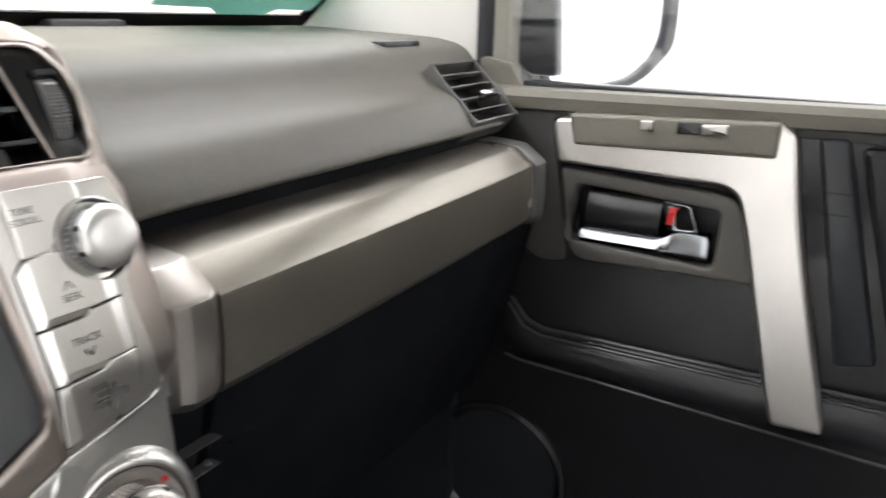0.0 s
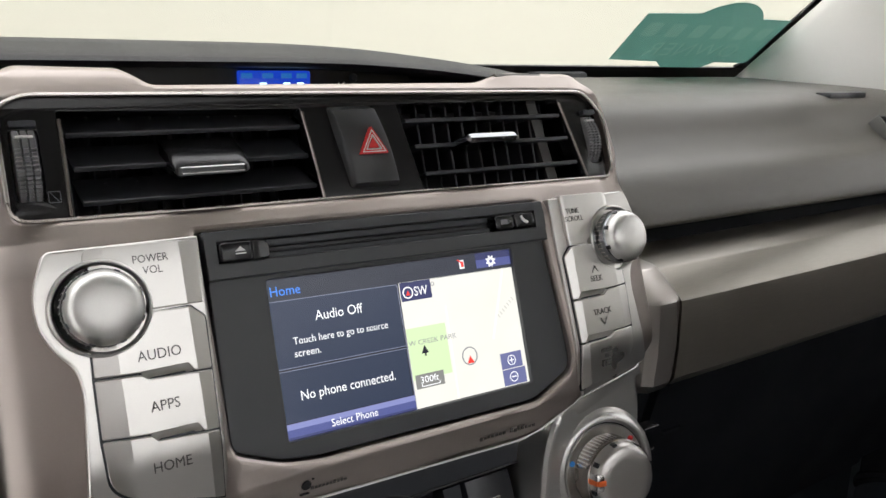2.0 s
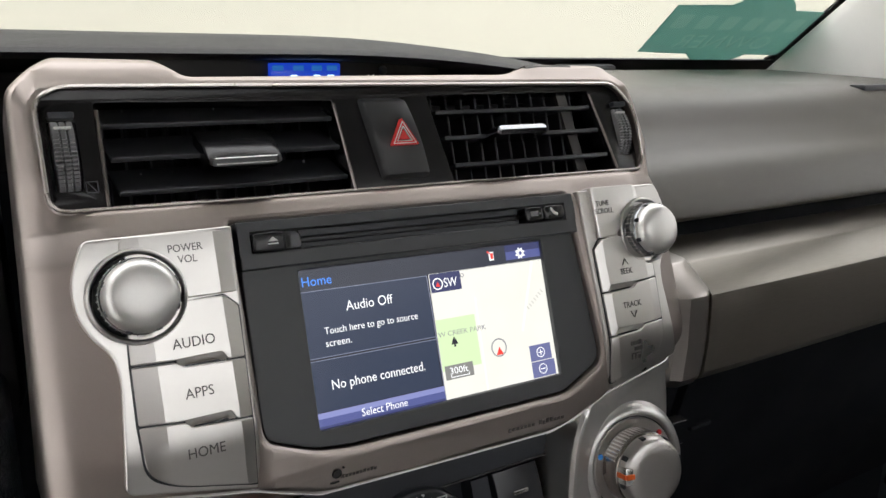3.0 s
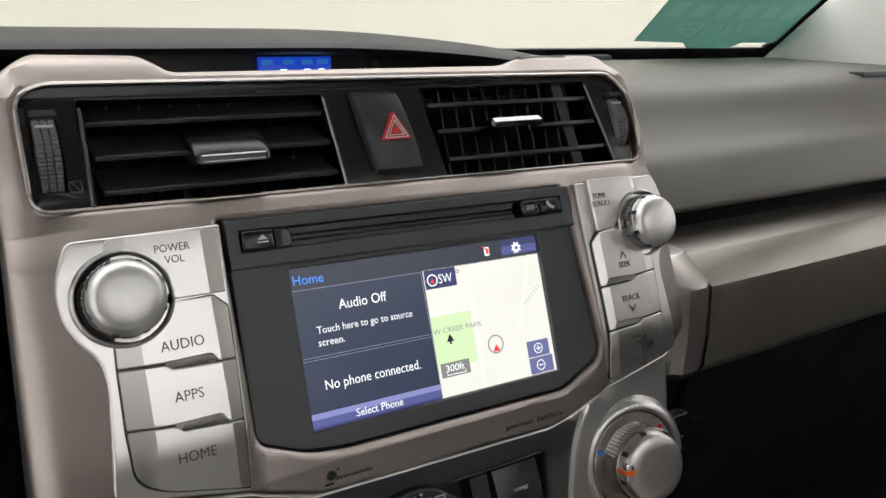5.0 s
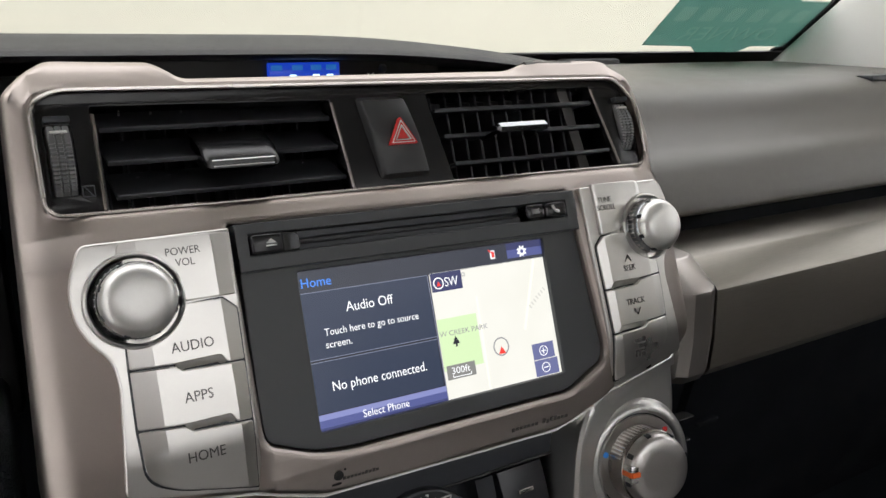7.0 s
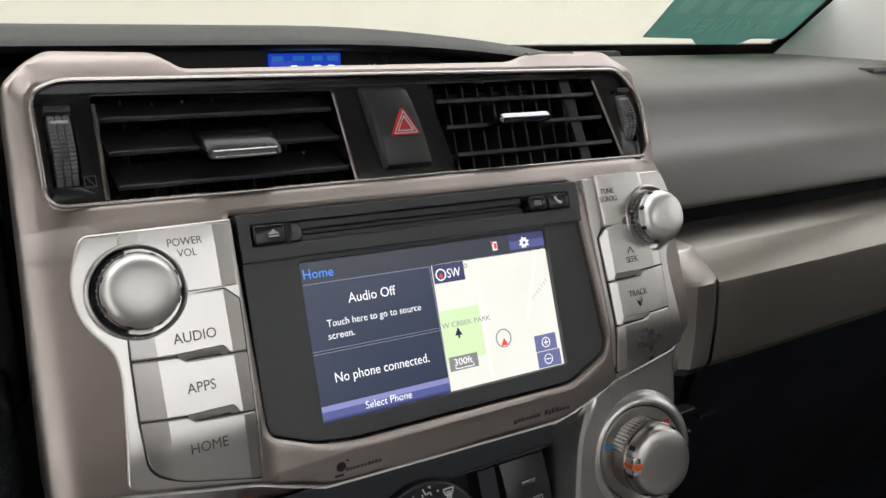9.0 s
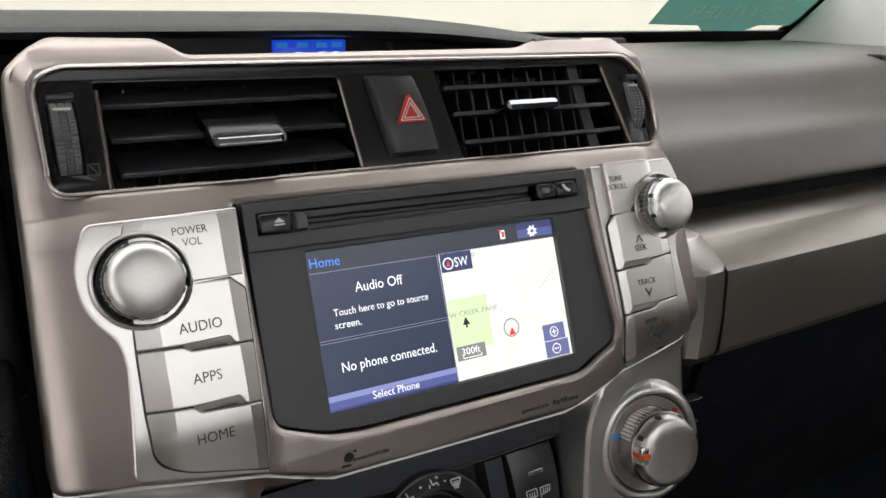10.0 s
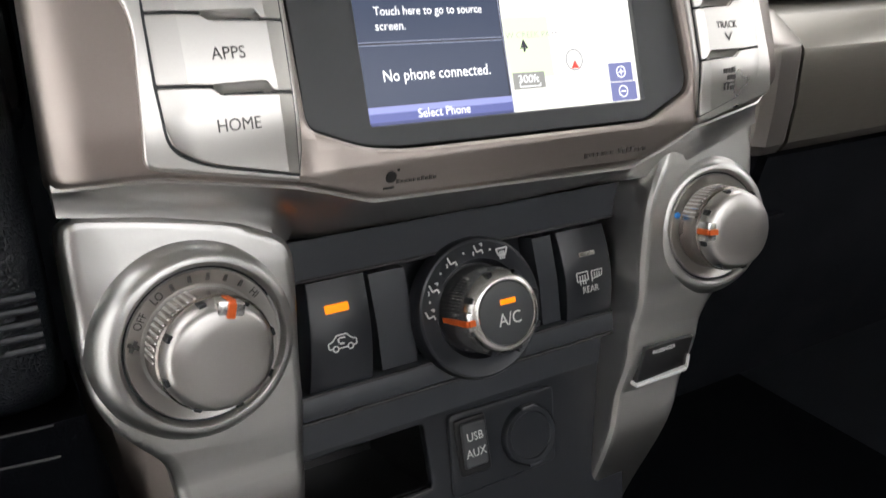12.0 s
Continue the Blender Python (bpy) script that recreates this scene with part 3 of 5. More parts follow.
handle = part("door_handle", loft([[(x, y, z) for x, z in ((0.806, -0.062), (0.797, -0.064), (0.790, -0.078), (0.787, -0.094), (0.789, -0.105), (0.806, -0.106), (0.81, -0.07))] for y in (-0.006, -0.014, -0.03, -0.07, -0.088, -0.093)]), GLOSSBLACK, door, "dark pull handle", 40)
part("lever", loft([[(x, y, z + (s if z > -0.115 else 0.0)) for x, z in ((0.802, -0.105), (0.788, -0.1065), (0.783, -0.109), (0.7775, -0.118), (0.7785, -0.1225), (0.802, -0.125))] for y, s in ((-0.004, 0.000), (-0.05, 0.000), (-0.090, 0.000), (-0.100, 0.003), (-0.110, 0.010), (-0.120, 0.0125), (-0.140, 0.013), (-0.147, 0.012), (-0.150, 0.006))]), DARKCHROME, handle, "chrome door lever", 40)
part("lock_tab", loft([[(x, y, z) for x, y, z in ((0.781, a, -0.088), (0.780, a - 0.002, -0.074), (0.785, a - 0.003, -0.068), (0.800, a - 0.003, -0.068), (0.800, a, -0.090))] for a in (-0.102, -0.1045, -0.109)]), REDINK, handle, "red lock flag", 30)
part("lock_frame", side_plate([rounded([(-0.096, -0.062), (-0.126, -0.064), (-0.138, -0.095), (-0.102, -0.097)], 0.005), rounded([(-0.111, -0.067), (-0.124, -0.068), (-0.133, -0.092), (-0.113, -0.093)], 0.004)], 0.784, 0.80, 0.0015), DARKCHROME, handle, "dark chrome lock frame")
# pocket rim and armrest roll along the door
def rim_z(y):
    return -0.2475 - 0.004 * y + 0.030 * max(0, (y - 0.035) / 0.045) ** 2


def roll_foot(y):
    return -0.2950 + 0.042 * y


def roll_out(y):
    return min(1, max(0, (0.11 - y) / 0.05)) ** 0.5


sec = []
for k in range(41):
    y = 0.085 - 0.995 * k / 40
    z, f, out = rim_z(y), roll_foot(y), roll_out(y)
    d = z - f
    sec.append([(0.794, y, z + 0.001), (0.794 - 0.012 * out, y, z + 0.0015), (0.794 - 0.016 * out, y, z - 0.003), (0.794 - 0.020 * out, y, z - 0.0030), (0.794 - 0.0235 * out, y, z - 0.0045), (0.794 - 0.029 * out, y, z - 0.30 * d), (0.794 - 0.030 * out, y, z - 0.55 * d), (0.794 - 0.027 * out, y, f + 0.006), (0.794 - 0.022 * out, y, f), (0.794, y, f - 0.002)])
part("armrest_roll", loft(sec), DOORBLACK, door, "black padded roll", 40)
LINE = [0.082 - 0.024 * k for k in range(42)]
part("roll_bead", tube([(0.794 - 0.0125 * roll_out(y), y, rim_z(y) + 0.0020) for y in LINE], 0.0030, 8), BEADGREY, door)
part("roll_bead", tube([(0.794 - 0.0225 * roll_out(y), y, rim_z(y) - 0.0040) for y in LINE], 0.0024, 8), BEADGREY, door)
part("roll_bead", tube([(0.794 - 0.0255 * roll_out(y), y, roll_foot(y) + 0.003) for y in LINE], 0.0024, 8), BEADGREY, door)
part("rear_pad", side_plate([rounded([(-0.242, 0.022), (-0.270, 0.024), (-0.330, -0.206), (-0.292, -0.214)], 0.006)], 0.780, 0.80, 0.004), BLACK, door)
part("rear_insert", side_plate([rounded([(-0.280, 0.018), (-0.92, 0.022), (-0.92, -0.205), (-0.345, -0.205)], 0.012)], 0.772, 0.80, 0.008), DOORBLACK, door)
for z in (-0.030, -0.052):
    part("seam", side_plate([[(-0.252, z), (-0.281, z), (-0.281, z - 0.0012), (-0.252, z - 0.0012)]], 0.7790, 0.79, 0.0003), DOORBLACK, door)
spk = part("speaker_rim", lathe([(0.104, -0.004), (0.102, 0.006), (0.097, 0.009), (0.092, 0.006), (0.088, 0.0)], (0.792, 0.094, -0.475), 64, None, Matrix.Rotation(radians(-90), 4, "Z")), DOORBLACK, door, "black speaker rim")
part("speaker_grille", lathe([(0.088, 0.0), (0.06, 0.004), (0.002, 0.006)], (0.792, 0.094, -0.475), 48, None, Matrix.Rotation(radians(-90), 4, "Z")), BLACK, spk)
dw = thing("window_2", "clear passenger door window", "window", (0.83, -0.4, 0.3), CAR, "", "structure")
pane = part("pane", box(0.822, 0.826, -0.90, 0.118, 0.05, 0.52), GLASS, dw)
pane.visible_shadow = False

# ---- outside mirror ----
mirror = thing("wing_mirror", "black wing mirror outside the passenger window", "wing mirror", (1.03, 0.08, 0.1), CAR)
MM = Matrix.Translation((1.058, 0.070, 0.112)) @ Matrix.Rotation(math.atan2(-0.55, 0.835), 4, "Z") @ Matrix.Diagonal((1.06, 1, 1, 1))
GL = rounded([(-0.104, 0.10), (-0.104, -0.055), (-0.075, -0.086), (0.052, -0.066), (0.098, -0.020), (0.100, 0.10)], [0.03, 0.04, 0.03, 0.04, 0.03, 0.03])
BIG = rounded([(-0.118, 0.112), (-0.118, -0.060), (-0.085, -0.098), (0.060, -0.078), (0.118, -0.022), (0.120, 0.112)], [0.03, 0.04, 0.03, 0.04, 0.02, 0.03])
part("housing", turned(joined(plate([BIG, GL], -0.006, 0.02, 0.004), plate([BIG], 0.016, 0.09, 0.012)), MM), CHARCOAL, mirror, "black mirror housing")
part("mirror_glass", turned(plate([GL], 0.004, 0.008), MM), MIRROR, mirror, "mirror glass")
part("foot_cover", side_plate([rounded([(0.128, 0.27), (0.130, 0.085), (0.100, 0.060), (0.064, 0.060), (0.070, 0.15), (0.098, 0.27)], 0.006)], 0.842, 0.868, 0.004), BLACK, mirror, "black triangular mirror foot cover")
part("mount", loft([[(0.853, 0.165, 0.078), (0.853, 0.165, 0.22), (0.853, 0.104, 0.19), (0.853, 0.106, 0.082)], [(0.89, 0.172, 0.072), (0.89, 0.172, 0.20), (0.89, 0.115, 0.18), (0.89, 0.120, 0.074)], [(0.97, 0.19, 0.07), (0.97, 0.19, 0.18), (0.97, 0.135, 0.17), (0.97, 0.14, 0.07)]]), BLACK, mirror, "black mirror foot", 40)

# ---- sticker inside the windscreen ----
sticker = thing("windscreen_sticker", "teal dealer sticker on the windscreen, seen reversed", "sticker", on_screen(0.665, 0.40, 0.004), CAR)
MS = Matrix.Translation(on_screen(0.668, 0.389, 0.0045)) @ Matrix.Rotation(radians(50), 4, "X")
outline = [(-0.135, -0.034)] + [(0.012 + 0.078 * math.cos(radians(d)), 0.002 + 0.058 * math.sin(radians(d))) for d in range(222, 320, 6)] + [(0.142, -0.038), (0.137, 0.050)] + [(0.012 + 0.084 * math.cos(radians(d)), 0.002 + 0.074 * math.sin(radians(d))) for d in range(40, 142, 6)] + [(-0.138, 0.048)]
WORD = letter_loops("OWNER", 0.004, -0.014, 0.036, 1.35)
LETTERS = (-0.108, -0.066, -0.022, 0.022, 0.066, 0.108)
part("backing", turned(plate([outline] + [rounded(rect(x - 0.013, x + 0.013, 0.010, 0.034), 0.003) for x in LETTERS] + WORD, -0.0004, 0.0004), MS), GREEN, sticker)
for x in LETTERS:
    part("letter_bar", turned(plate([rounded(rect(x - 0.013, x + 0.013, 0.010, 0.034), 0.003)], -0.0003, 0.0003), MS), GREENLIGHT, sticker, "pale letter shape")
part("lettering", turned(lettering("OWNER", 0.004, -0.014, 0.0, 0.036, "CENTER", 1.35, 0, True), MS), GREENLIGHT, sticker, "pale reversed lettering")

# low black lump at the windscreen base
single("dash_lump", joined(box(0.415, 0.505, 0.415, 0.450, 0.100, 0.117, 0.006), box(0.40, 0.53, 0.405, 0.455, 0.098, 0.110, 0.005)), HOOD, "low black lump at the windscreen base", "sensor")


# ---- the centre stack: silver fascia ----
def face_y(x, z):
    """Depth of the fascia's face."""
    low = max(0.0, min(1.0, (0.088 - z) / 0.030))
    low = low * low * (3 - 2 * low)
    facet = 0.42 * max(0.0, abs(x) - 0.1455)
    wrap = 0.5 * max(0.0, abs(x) - 0.163) + 14 * max(0.0, abs(x) - 0.165) ** 2
    base = ramp(z, [(-0.072, 0.009), (-0.062, 0.003), (-0.050, -0.0018), (-0.024, -0.0055), (0.050, -0.003), (0.076, 0.008), (0.124, 0.013), (0.134, 0.018), (0.143, 0.025)])
    inner = max(0.0, min(1.0, (0.1015 - abs(x)) / 0.008)) if z < 0.0 else 0.0
    base += inner * (ramp(z, [(-0.072, 0.008), (-0.062, -0.001), (-0.050, -0.005), (-0.03, -0.006), (0.050, -0.003)]) - base)
    roll = 22 * max(0.0, abs(x) - 0.1665) ** 2
    return base + low * (facet + roll) + (1 - low) * wrap


def flat_y(x, z):
    return ramp(z, [(-0.072, 0.008), (-0.062, 0.002), (-0.050, -0.0025), (-0.024, -0.0058), (0.050, -0.0035), (0.063, -0.0030)])


def crown(x, z):
    """Faceted crown of the button columns."""
    u = abs(x)
    side = 0.25 * max(0.0, u - 0.1350) + 0.29 * max(0.0, 0.1056 - u)
    return flat_y(x, z) + side - 0.0018


ZC = [-0.066 + 0.004 * k for k in range(52)]
ZF = [-0.062 + 0.004 * k for k in range(30)] + [0.0650, 0.0665] + [0.078 + 0.004 * k for k in range(12)] + [0.1345, 0.138]
XC = [s * v for s in (-1, 1) for v in (0.1455, 0.150, 0.155, 0.160, 0.163, 0.166, 0.169, 0.172, 0.175)]
stack = thing("centre_fascia", "champagne silver centre console fascia with air vents", "dashboard fascia", (0, 0.02, 0.04))
OUTER = rounded([(-0.181, -0.0425), (-0.150, -0.0435), (-0.101, -0.0530), (-0.072, -0.0625), (0.062, -0.0670), (0.101, -0.0535), (0.150, -0.0450), (0.178, -0.034), (0.176, 0.083), (0.172, 0.115), (0.150, 0.138), (0.100, 0.139), (0.078, 0.132), (-0.102, 0.132), (-0.1130, 0.1418), (-0.156, 0.143), (-0.174, 0.128), (-0.177, 0.05)], [0.006] * 13 + [0.004, 0.003, 0.004, 0.006, 0.006])
VENTHOLE = rounded([(-0.164, 0.074), (0.163, 0.070), (0.1645, 0.108), (0.152, 0.124), (-0.154, 0.1265), (-0.164, 0.121)], 0.008)
RADIOHOLE = rounded([(-0.0958, 0.0620), (0.0905, 0.0590), (0.0962, -0.0300), (0.0930, -0.0362), (0.0680, -0.0475), (-0.0570, -0.0450), (-0.0740, -0.0425), (-0.0935, -0.0345), (-0.0955, -0.0300)], [0.001, 0.001, 0.004, 0.004, 0.006, 0.006, 0.006, 0.004, 0.004])
fascia = part("fascia_panel", plate([OUTER, VENTHOLE, RADIOHOLE], 0, 0.045, 0.003, face_y, XC + [-0.14 + 0.014 * k for k in range(21)] + [-0.1015, -0.0935, 0.0935, 0.1015], ZF), SILVER, stack, "", 24)
def edge_run(points, mat, label):
    part("vent_edge_trim", tube([(x, face_y(x, z) - 0.0006, z) for x, z in points], 0.0009, 8), mat, stack, label)


low = min(range(len(VENTHOLE)), key=lambda k: VENTHOLE[k][1] + 0.01 * VENTHOLE[k][0])
RING = VENTHOLE[low:] + VENTHOLE[:low + 1]
upper = [k for k, (x, z) in enumerate(RING) if z > 0.090]
# Highlight above and shade below are put into the two edge colours.
edge_run(RING[upper[0] - 1:upper[-1] + 2], EDGEBRIGHT, "upper vent edge, its highlight put into the colour")
edge_run(RING[:upper[0]], EDGEDARK, "lower vent edge, its shade put into the colour")
edge_run(RING[upper[-1] + 1:], EDGEDARK, "lower vent edge, its shade put into the colour")

# raised panels that carry the buttons
PANEL = [(0.1555, 0.0605), (0.1605, 0.048), (0.1615, 0.040), (0.1605, 0.030), (0.156, 0.021), (0.150, 0.014), (0.1485, 0.004), (0.1525, -0.0405), (0.101, -0.0515), (0.0985, -0.040), (0.0965, 0.0605)]
for s in (-1, 1):
    loop = rounded([(s * x, z - (0.0012 if s > 0 else 0)) for x, z in PANEL], [0.003, 0.004, 0.004, 0.004, 0.004, 0.005, 0.01, 0.004, 0.001, 0.001, 0.001])
    part("button_panel", plate([loop], -0.0012, 0.016, 0.0012, flat_y, (), ZC[:34]), SILVER2, stack, "", 24)
for s, pts in ((-1, [(0.1440, 0.0310), (0.1452, 0.0088), (0.1457, -0.0150), (0.1448, -0.0360), (0.1332, -0.0423), (0.1008, -0.0499), (0.0996, -0.0205), (0.0984, 0.0268), (0.1040, 0.0322)]), (1, [(0.1423, 0.0303), (0.1434, 0.0051), (0.1425, -0.0192), (0.1416, -0.0337), (0.1290, -0.0415), (0.0994, -0.0495), (0.1007, -0.0232), (0.0997, 0.0259), (0.1050, 0.0317)])):
    part("button_gap", plate([rounded([(s * x, z) for x, z in pts], [0.001, 0.001, 0.001, 0.008, 0.006, 0.001, 0.001, 0.001, 0.001])], -0.0015, 0.008, 0, flat_y, (), ZC[:34]), BLACK, stack, "thin black seam round the buttons", 24)


# the notched button rows: outer side first, x grows inwards
def button(name, s, pts, proud, label="", radius=0.001, warp=crown):
    loop = rounded([(s * x, z) for x, z in pts], radius)
    xc = [s * 0.1350, s * 0.1056]
    return part(name, plate([loop], -0.0012 - proud, 0.006, 0.0005, warp, xc, ZC[:34]), SILVER2, stack, label, 14)


def ledge(s, xa, xb, z):
    """The scooped finger ledge at the foot of a button."""
    sec = []
    for x, w in ((xa, 0.2), (xa - 0.002, 0.75), (xa - 0.004, 1.0), (xb + 0.003, 1.0), (xb, 0.3)):
        y = crown(s * x, z) - 0.0018
        sec.append([(s * x, y, z + 0.0034), (s * x, y + 0.0016 * w, z + 0.0008), (s * x, y + 0.0026 * w, z - 0.0006), (s * x, y + 0.008, z - 0.0006), (s * x, y + 0.008, z + 0.0034)])
    part("finger_ledge", loft(sec), SILVER2, stack, "", 20)


G = 0.0004
# driver side column
button("power_panel", -1, [(0.1425, 0.0600), (0.0975, 0.0590), (0.0985, 0.0320 + G), (0.119, 0.0322 + G), (0.1425, 0.0500)], 0.0006, "", [0.004, 0.001, 0.001, 0.001, 0.002])
button("audio_button", -1, [(0.1435, 0.030), (0.119, 0.0322 - G), (0.1045, 0.0318 - G), (0.0990, 0.0265), (0.0995, 0.0045 + G), (0.1070, 0.0048 + G), (0.1090, 0.0086), (0.1275, 0.0084), (0.1445, 0.0088 + G)], 0.0010)
button("apps_button", -1, [(0.1445, 0.0088 - G), (0.1275, 0.0078 - G), (0.1250, 0.0056 - G), (0.0995, 0.0045 - G), (0.1002, -0.0205 + G), (0.1070, -0.0200 + G), (0.1090, -0.0160), (0.1275, -0.0161), (0.1450, -0.0150 + G)], 0.0010)
button("home_button", -1, [(0.1450, -0.0150 - G), (0.1275, -0.0165 - G), (0.1250, -0.0190 - G), (0.1002, -0.0205 - G), (0.1012, -0.0490), (0.1330, -0.0415), (0.1440, -0.0350)], 0.0010, "", [0.001, 0.001, 0.001, 0.001, 0.001, 0.006, 0.008])
ledge(-1, 0.1272, 0.1075, 0.0056)
ledge(-1, 0.1272, 0.1075, -0.0190)
# passenger side column
button("tune_panel", 1, [(0.1388, 0.0598), (0.1038, 0.0603), (0.1048, 0.0313 + G), (0.1168, 0.0318 + G), (0.1388, 0.0513)], 0.0006, "", [0.004, 0.001, 0.001, 0.001, 0.002])
button("seek_button", 1, [(0.1418, 0.0293), (0.1168, 0.0318 - G), (0.1053, 0.0313 - G), (0.1003, 0.0258), (0.1008, 0.0013 + G), (0.1043, 0.0014 + G), (0.1063, 0.0050), (0.1258, 0.0047), (0.1428, 0.0051 + G)], 0.0010)
button("track_button", 1, [(0.1428, 0.0051 - G), (0.1258, 0.0043 - G), (0.1228, 0.0019 - G), (0.1008, 0.0013 - G), (0.1013, -0.0232 + G), (0.1043, -0.0230 + G), (0.1063, -0.0193), (0.1258, -0.0195), (0.1418, -0.0192 + G)], 0.0010)
button("card_slot_cover", 1, [(0.1418, -0.0192 - G), (0.1258, -0.0199 - G), (0.1228, -0.0225 - G), (0.1013, -0.0232 - G), (0.0998, -0.0487), (0.1288, -0.0407), (0.1408, -0.0327)], 0.0010, "", [0.001, 0.001, 0.001, 0.001, 0.001, 0.006, 0.008])
ledge(1, 0.1256, 0.1048, 0.0020)
ledge(1, 0.1256, 0.1048, -0.0224)


def print_on(body, x, z, size, wide=0.95, at=crown, mat=None, lift=0.0023):
    return part("lettering", lettering(body, x, z, -lift, size, "CENTER", wide, 0, False, 0.0001, at), mat or INK, stack, "dark printed lettering")


for body, x, z, size in (("POWER", -0.1176, 0.0531, 0.0045), ("VOL", -0.1172, 0.0484, 0.0045), ("AUDIO", -0.1195, 0.0145, 0.0060), ("APPS", -0.1203, -0.0060, 0.0060), ("HOME", -0.1208, -0.0298, 0.0060), ("TUNE", 0.1106, 0.0508, 0.0042), ("SCROLL", 0.1112, 0.0464, 0.0042), ("SEEK", 0.1195, 0.0112, 0.0047), ("TRACK", 0.1192, -0.0076, 0.0047)):
    print_on(body, x, z, size, 0.9, crown, None, 0.0019 if z > 0.04 else 0.0023)


def stroke(x0, z0, x1, z1, y, w=0.0006, d=0.0002):
    """A thin bar from point to point on a face at depth y."""
    L = math.hypot(x1 - x0, z1 - z0)
    return turned(box(-L / 2, L / 2, -d, 0, -w / 2, w / 2), Matrix.Translation(((x0 + x1) / 2, y, (z0 + z1) / 2)) @ Matrix.Rotation(-math.atan2(z1 - z0, x1 - x0), 4, "Y"))


def strokes(y, w, *lines):
    return joined(*[stroke(*l, y, w) for l in lines])


ya, yb = crown(0.1215, 0.016) - 0.0024, crown(0.122, -0.015) - 0.0024
part("arrow", strokes(ya, 0.0005, (0.1171, 0.0148, 0.1193, 0.0184), (0.1193, 0.0184, 0.1215, 0.0148)), INK, stack)
part("arrow", strokes(yb, 0.0005, (0.1171, -0.0113, 0.1193, -0.0149), (0.1193, -0.0149, 0.1215, -0.0113)), INK, stack)
for xa, xb, z, h in ((0.1138, 0.1152, -0.0292, 0.0022), (0.1157, 0.1171, -0.0292, 0.0022), (0.1176, 0.1190, -0.0292, 0.0022), (0.1195, 0.1217, -0.0290, 0.0026), (0.1164, 0.1188, -0.0324, 0.0022), (0.1193, 0.1222, -0.0324, 0.0022), (0.1140, 0.1212, -0.0350, 0.0008), (0.1140, 0.1150, -0.0368, 0.0028), (0.1165, 0.1175, -0.0368, 0.0028), (0.1186, 0.1212, -0.0372, 0.0020)):
    part("card_mark", plate([rect(xa, xb, z - h / 2, z + h / 2)], -0.0026, 0.001, 0, crown), INK, stack, "small dark card marks")


def foot_mark(loop, ink):
    part("logo_mark", plate([loop], -0.0006, 0.002, 0, face_y), ink, stack, "faint dark printed mark")


foot_mark(circle(-0.0655, -0.0550, 0.0022, 24), MARKINK)
foot_mark(rounded(rect(-0.0686, -0.0642, -0.0594, -0.0585), 0.0004), MARKINK)
foot_mark(circle(-0.0624, -0.0527, 0.0005, 10), MARKINK)
for k in range(10):
    x = -0.0632 + 0.00181 * k
    foot_mark(rect(x, x + 0.0012, -0.0570 - 0.000040 * k - 0.0007, -0.0570 - 0.000040 * k + (0.0009 if k in (0, 6, 8) else 0.0005)), FAINT)
for k in range(15):
    if k != 7:
        x = 0.0296 + 0.00245 * k
        z = -0.0588 - 0.000060 * k
        foot_mark(rect(x, x + 0.0017, z - (0.0012 if k in (0, 9) else 0.0008), z + (0.0016 if k in (8, 10, 11) else 0.0008)), FAINT)
part("top_lip", loft([[(x, 0.0195, 0.1372), (x, 0.0185, 0.1352), (x, 0.030, 0.1352), (x, 0.034, 0.1372)] for x in (0.092, 0.098, 0.118, 0.126)]), HANDLEGREY, stack)


def notches(parent, at, r, h0, h1, n, start=0.0, mat=None, w=0.0022):
    for k in range(n):
        a = start + 2 * math.pi * k / n
        m = Matrix.Translation(at) @ Matrix.Rotation(-a, 4, "Y")
        part("grip_notch", turned(box(r - 0.0016, r + 0.0003, -h1, -h0, -w / 2, w / 2, 0.0003, 1), m), mat or BLACK, parent)


def dome_knob(at, name, label):
    k = part(name, lathe([(0.0193, -0.006), (0.0192, 0.0030), (0.0189, 0.0042), (0.0183, 0.0046), (0.0177, 0.0042), (0.0172, 0.0026), (0.0166, 0.0004), (0.0164, -0.001)], at, 72), SILVER2, stack, label)
    part("collar", lathe([(0.0168, -0.002), (0.0167, 0.0002), (0.0162, 0.0001), (0.0125, 0.0001)], at, 64), GLOSSBLACK, k, "black gap ring")
    part("skirt", lathe([(0.0140, 0.0), (0.0148, 0.002), (0.0152, 0.004), (0.0152, 0.0088), (0.0150, 0.0100), (0.0146, 0.0108), (0.0120, 0.0110)], at, 72), DARKCHROME, k, "tapered dark chrome grip band")
    part("cap", lathe([(0.0146, 0.0102), (0.0146, 0.0116), (0.0142, 0.0134), (0.0135, 0.0150), (0.0126, 0.0163), (0.0115, 0.0172), (0.0102, 0.0178), (0.0075, 0.0183), (0.004, 0.0186), (0.0003, 0.0187)], at, 72), DOMESATIN, k, "satin dome")
    notches(k, at, 0.0147, 0.0096, 0.0130, 8, 0.35, None, 0.0024)
    notches(k, at, 0.0152, 0.0030, 0.0078, 36, 0.0, SATIN, 0.0008)


dome_knob((-0.1385, -0.0055, 0.0360), "volume_knob", "satin silver volume knob")
dome_knob((0.1395, -0.0040, 0.0325), "tune_knob", "satin silver tuning knob")

# ---- air vents and hazard switch ----
def vent_y(x, z):
    return ramp(z, [(0.066, 0.011), (0.070, 0.012), (0.124, 0.0165), (0.130, 0.018)]) + 0.35 * max(0, abs(x) - 0.158)


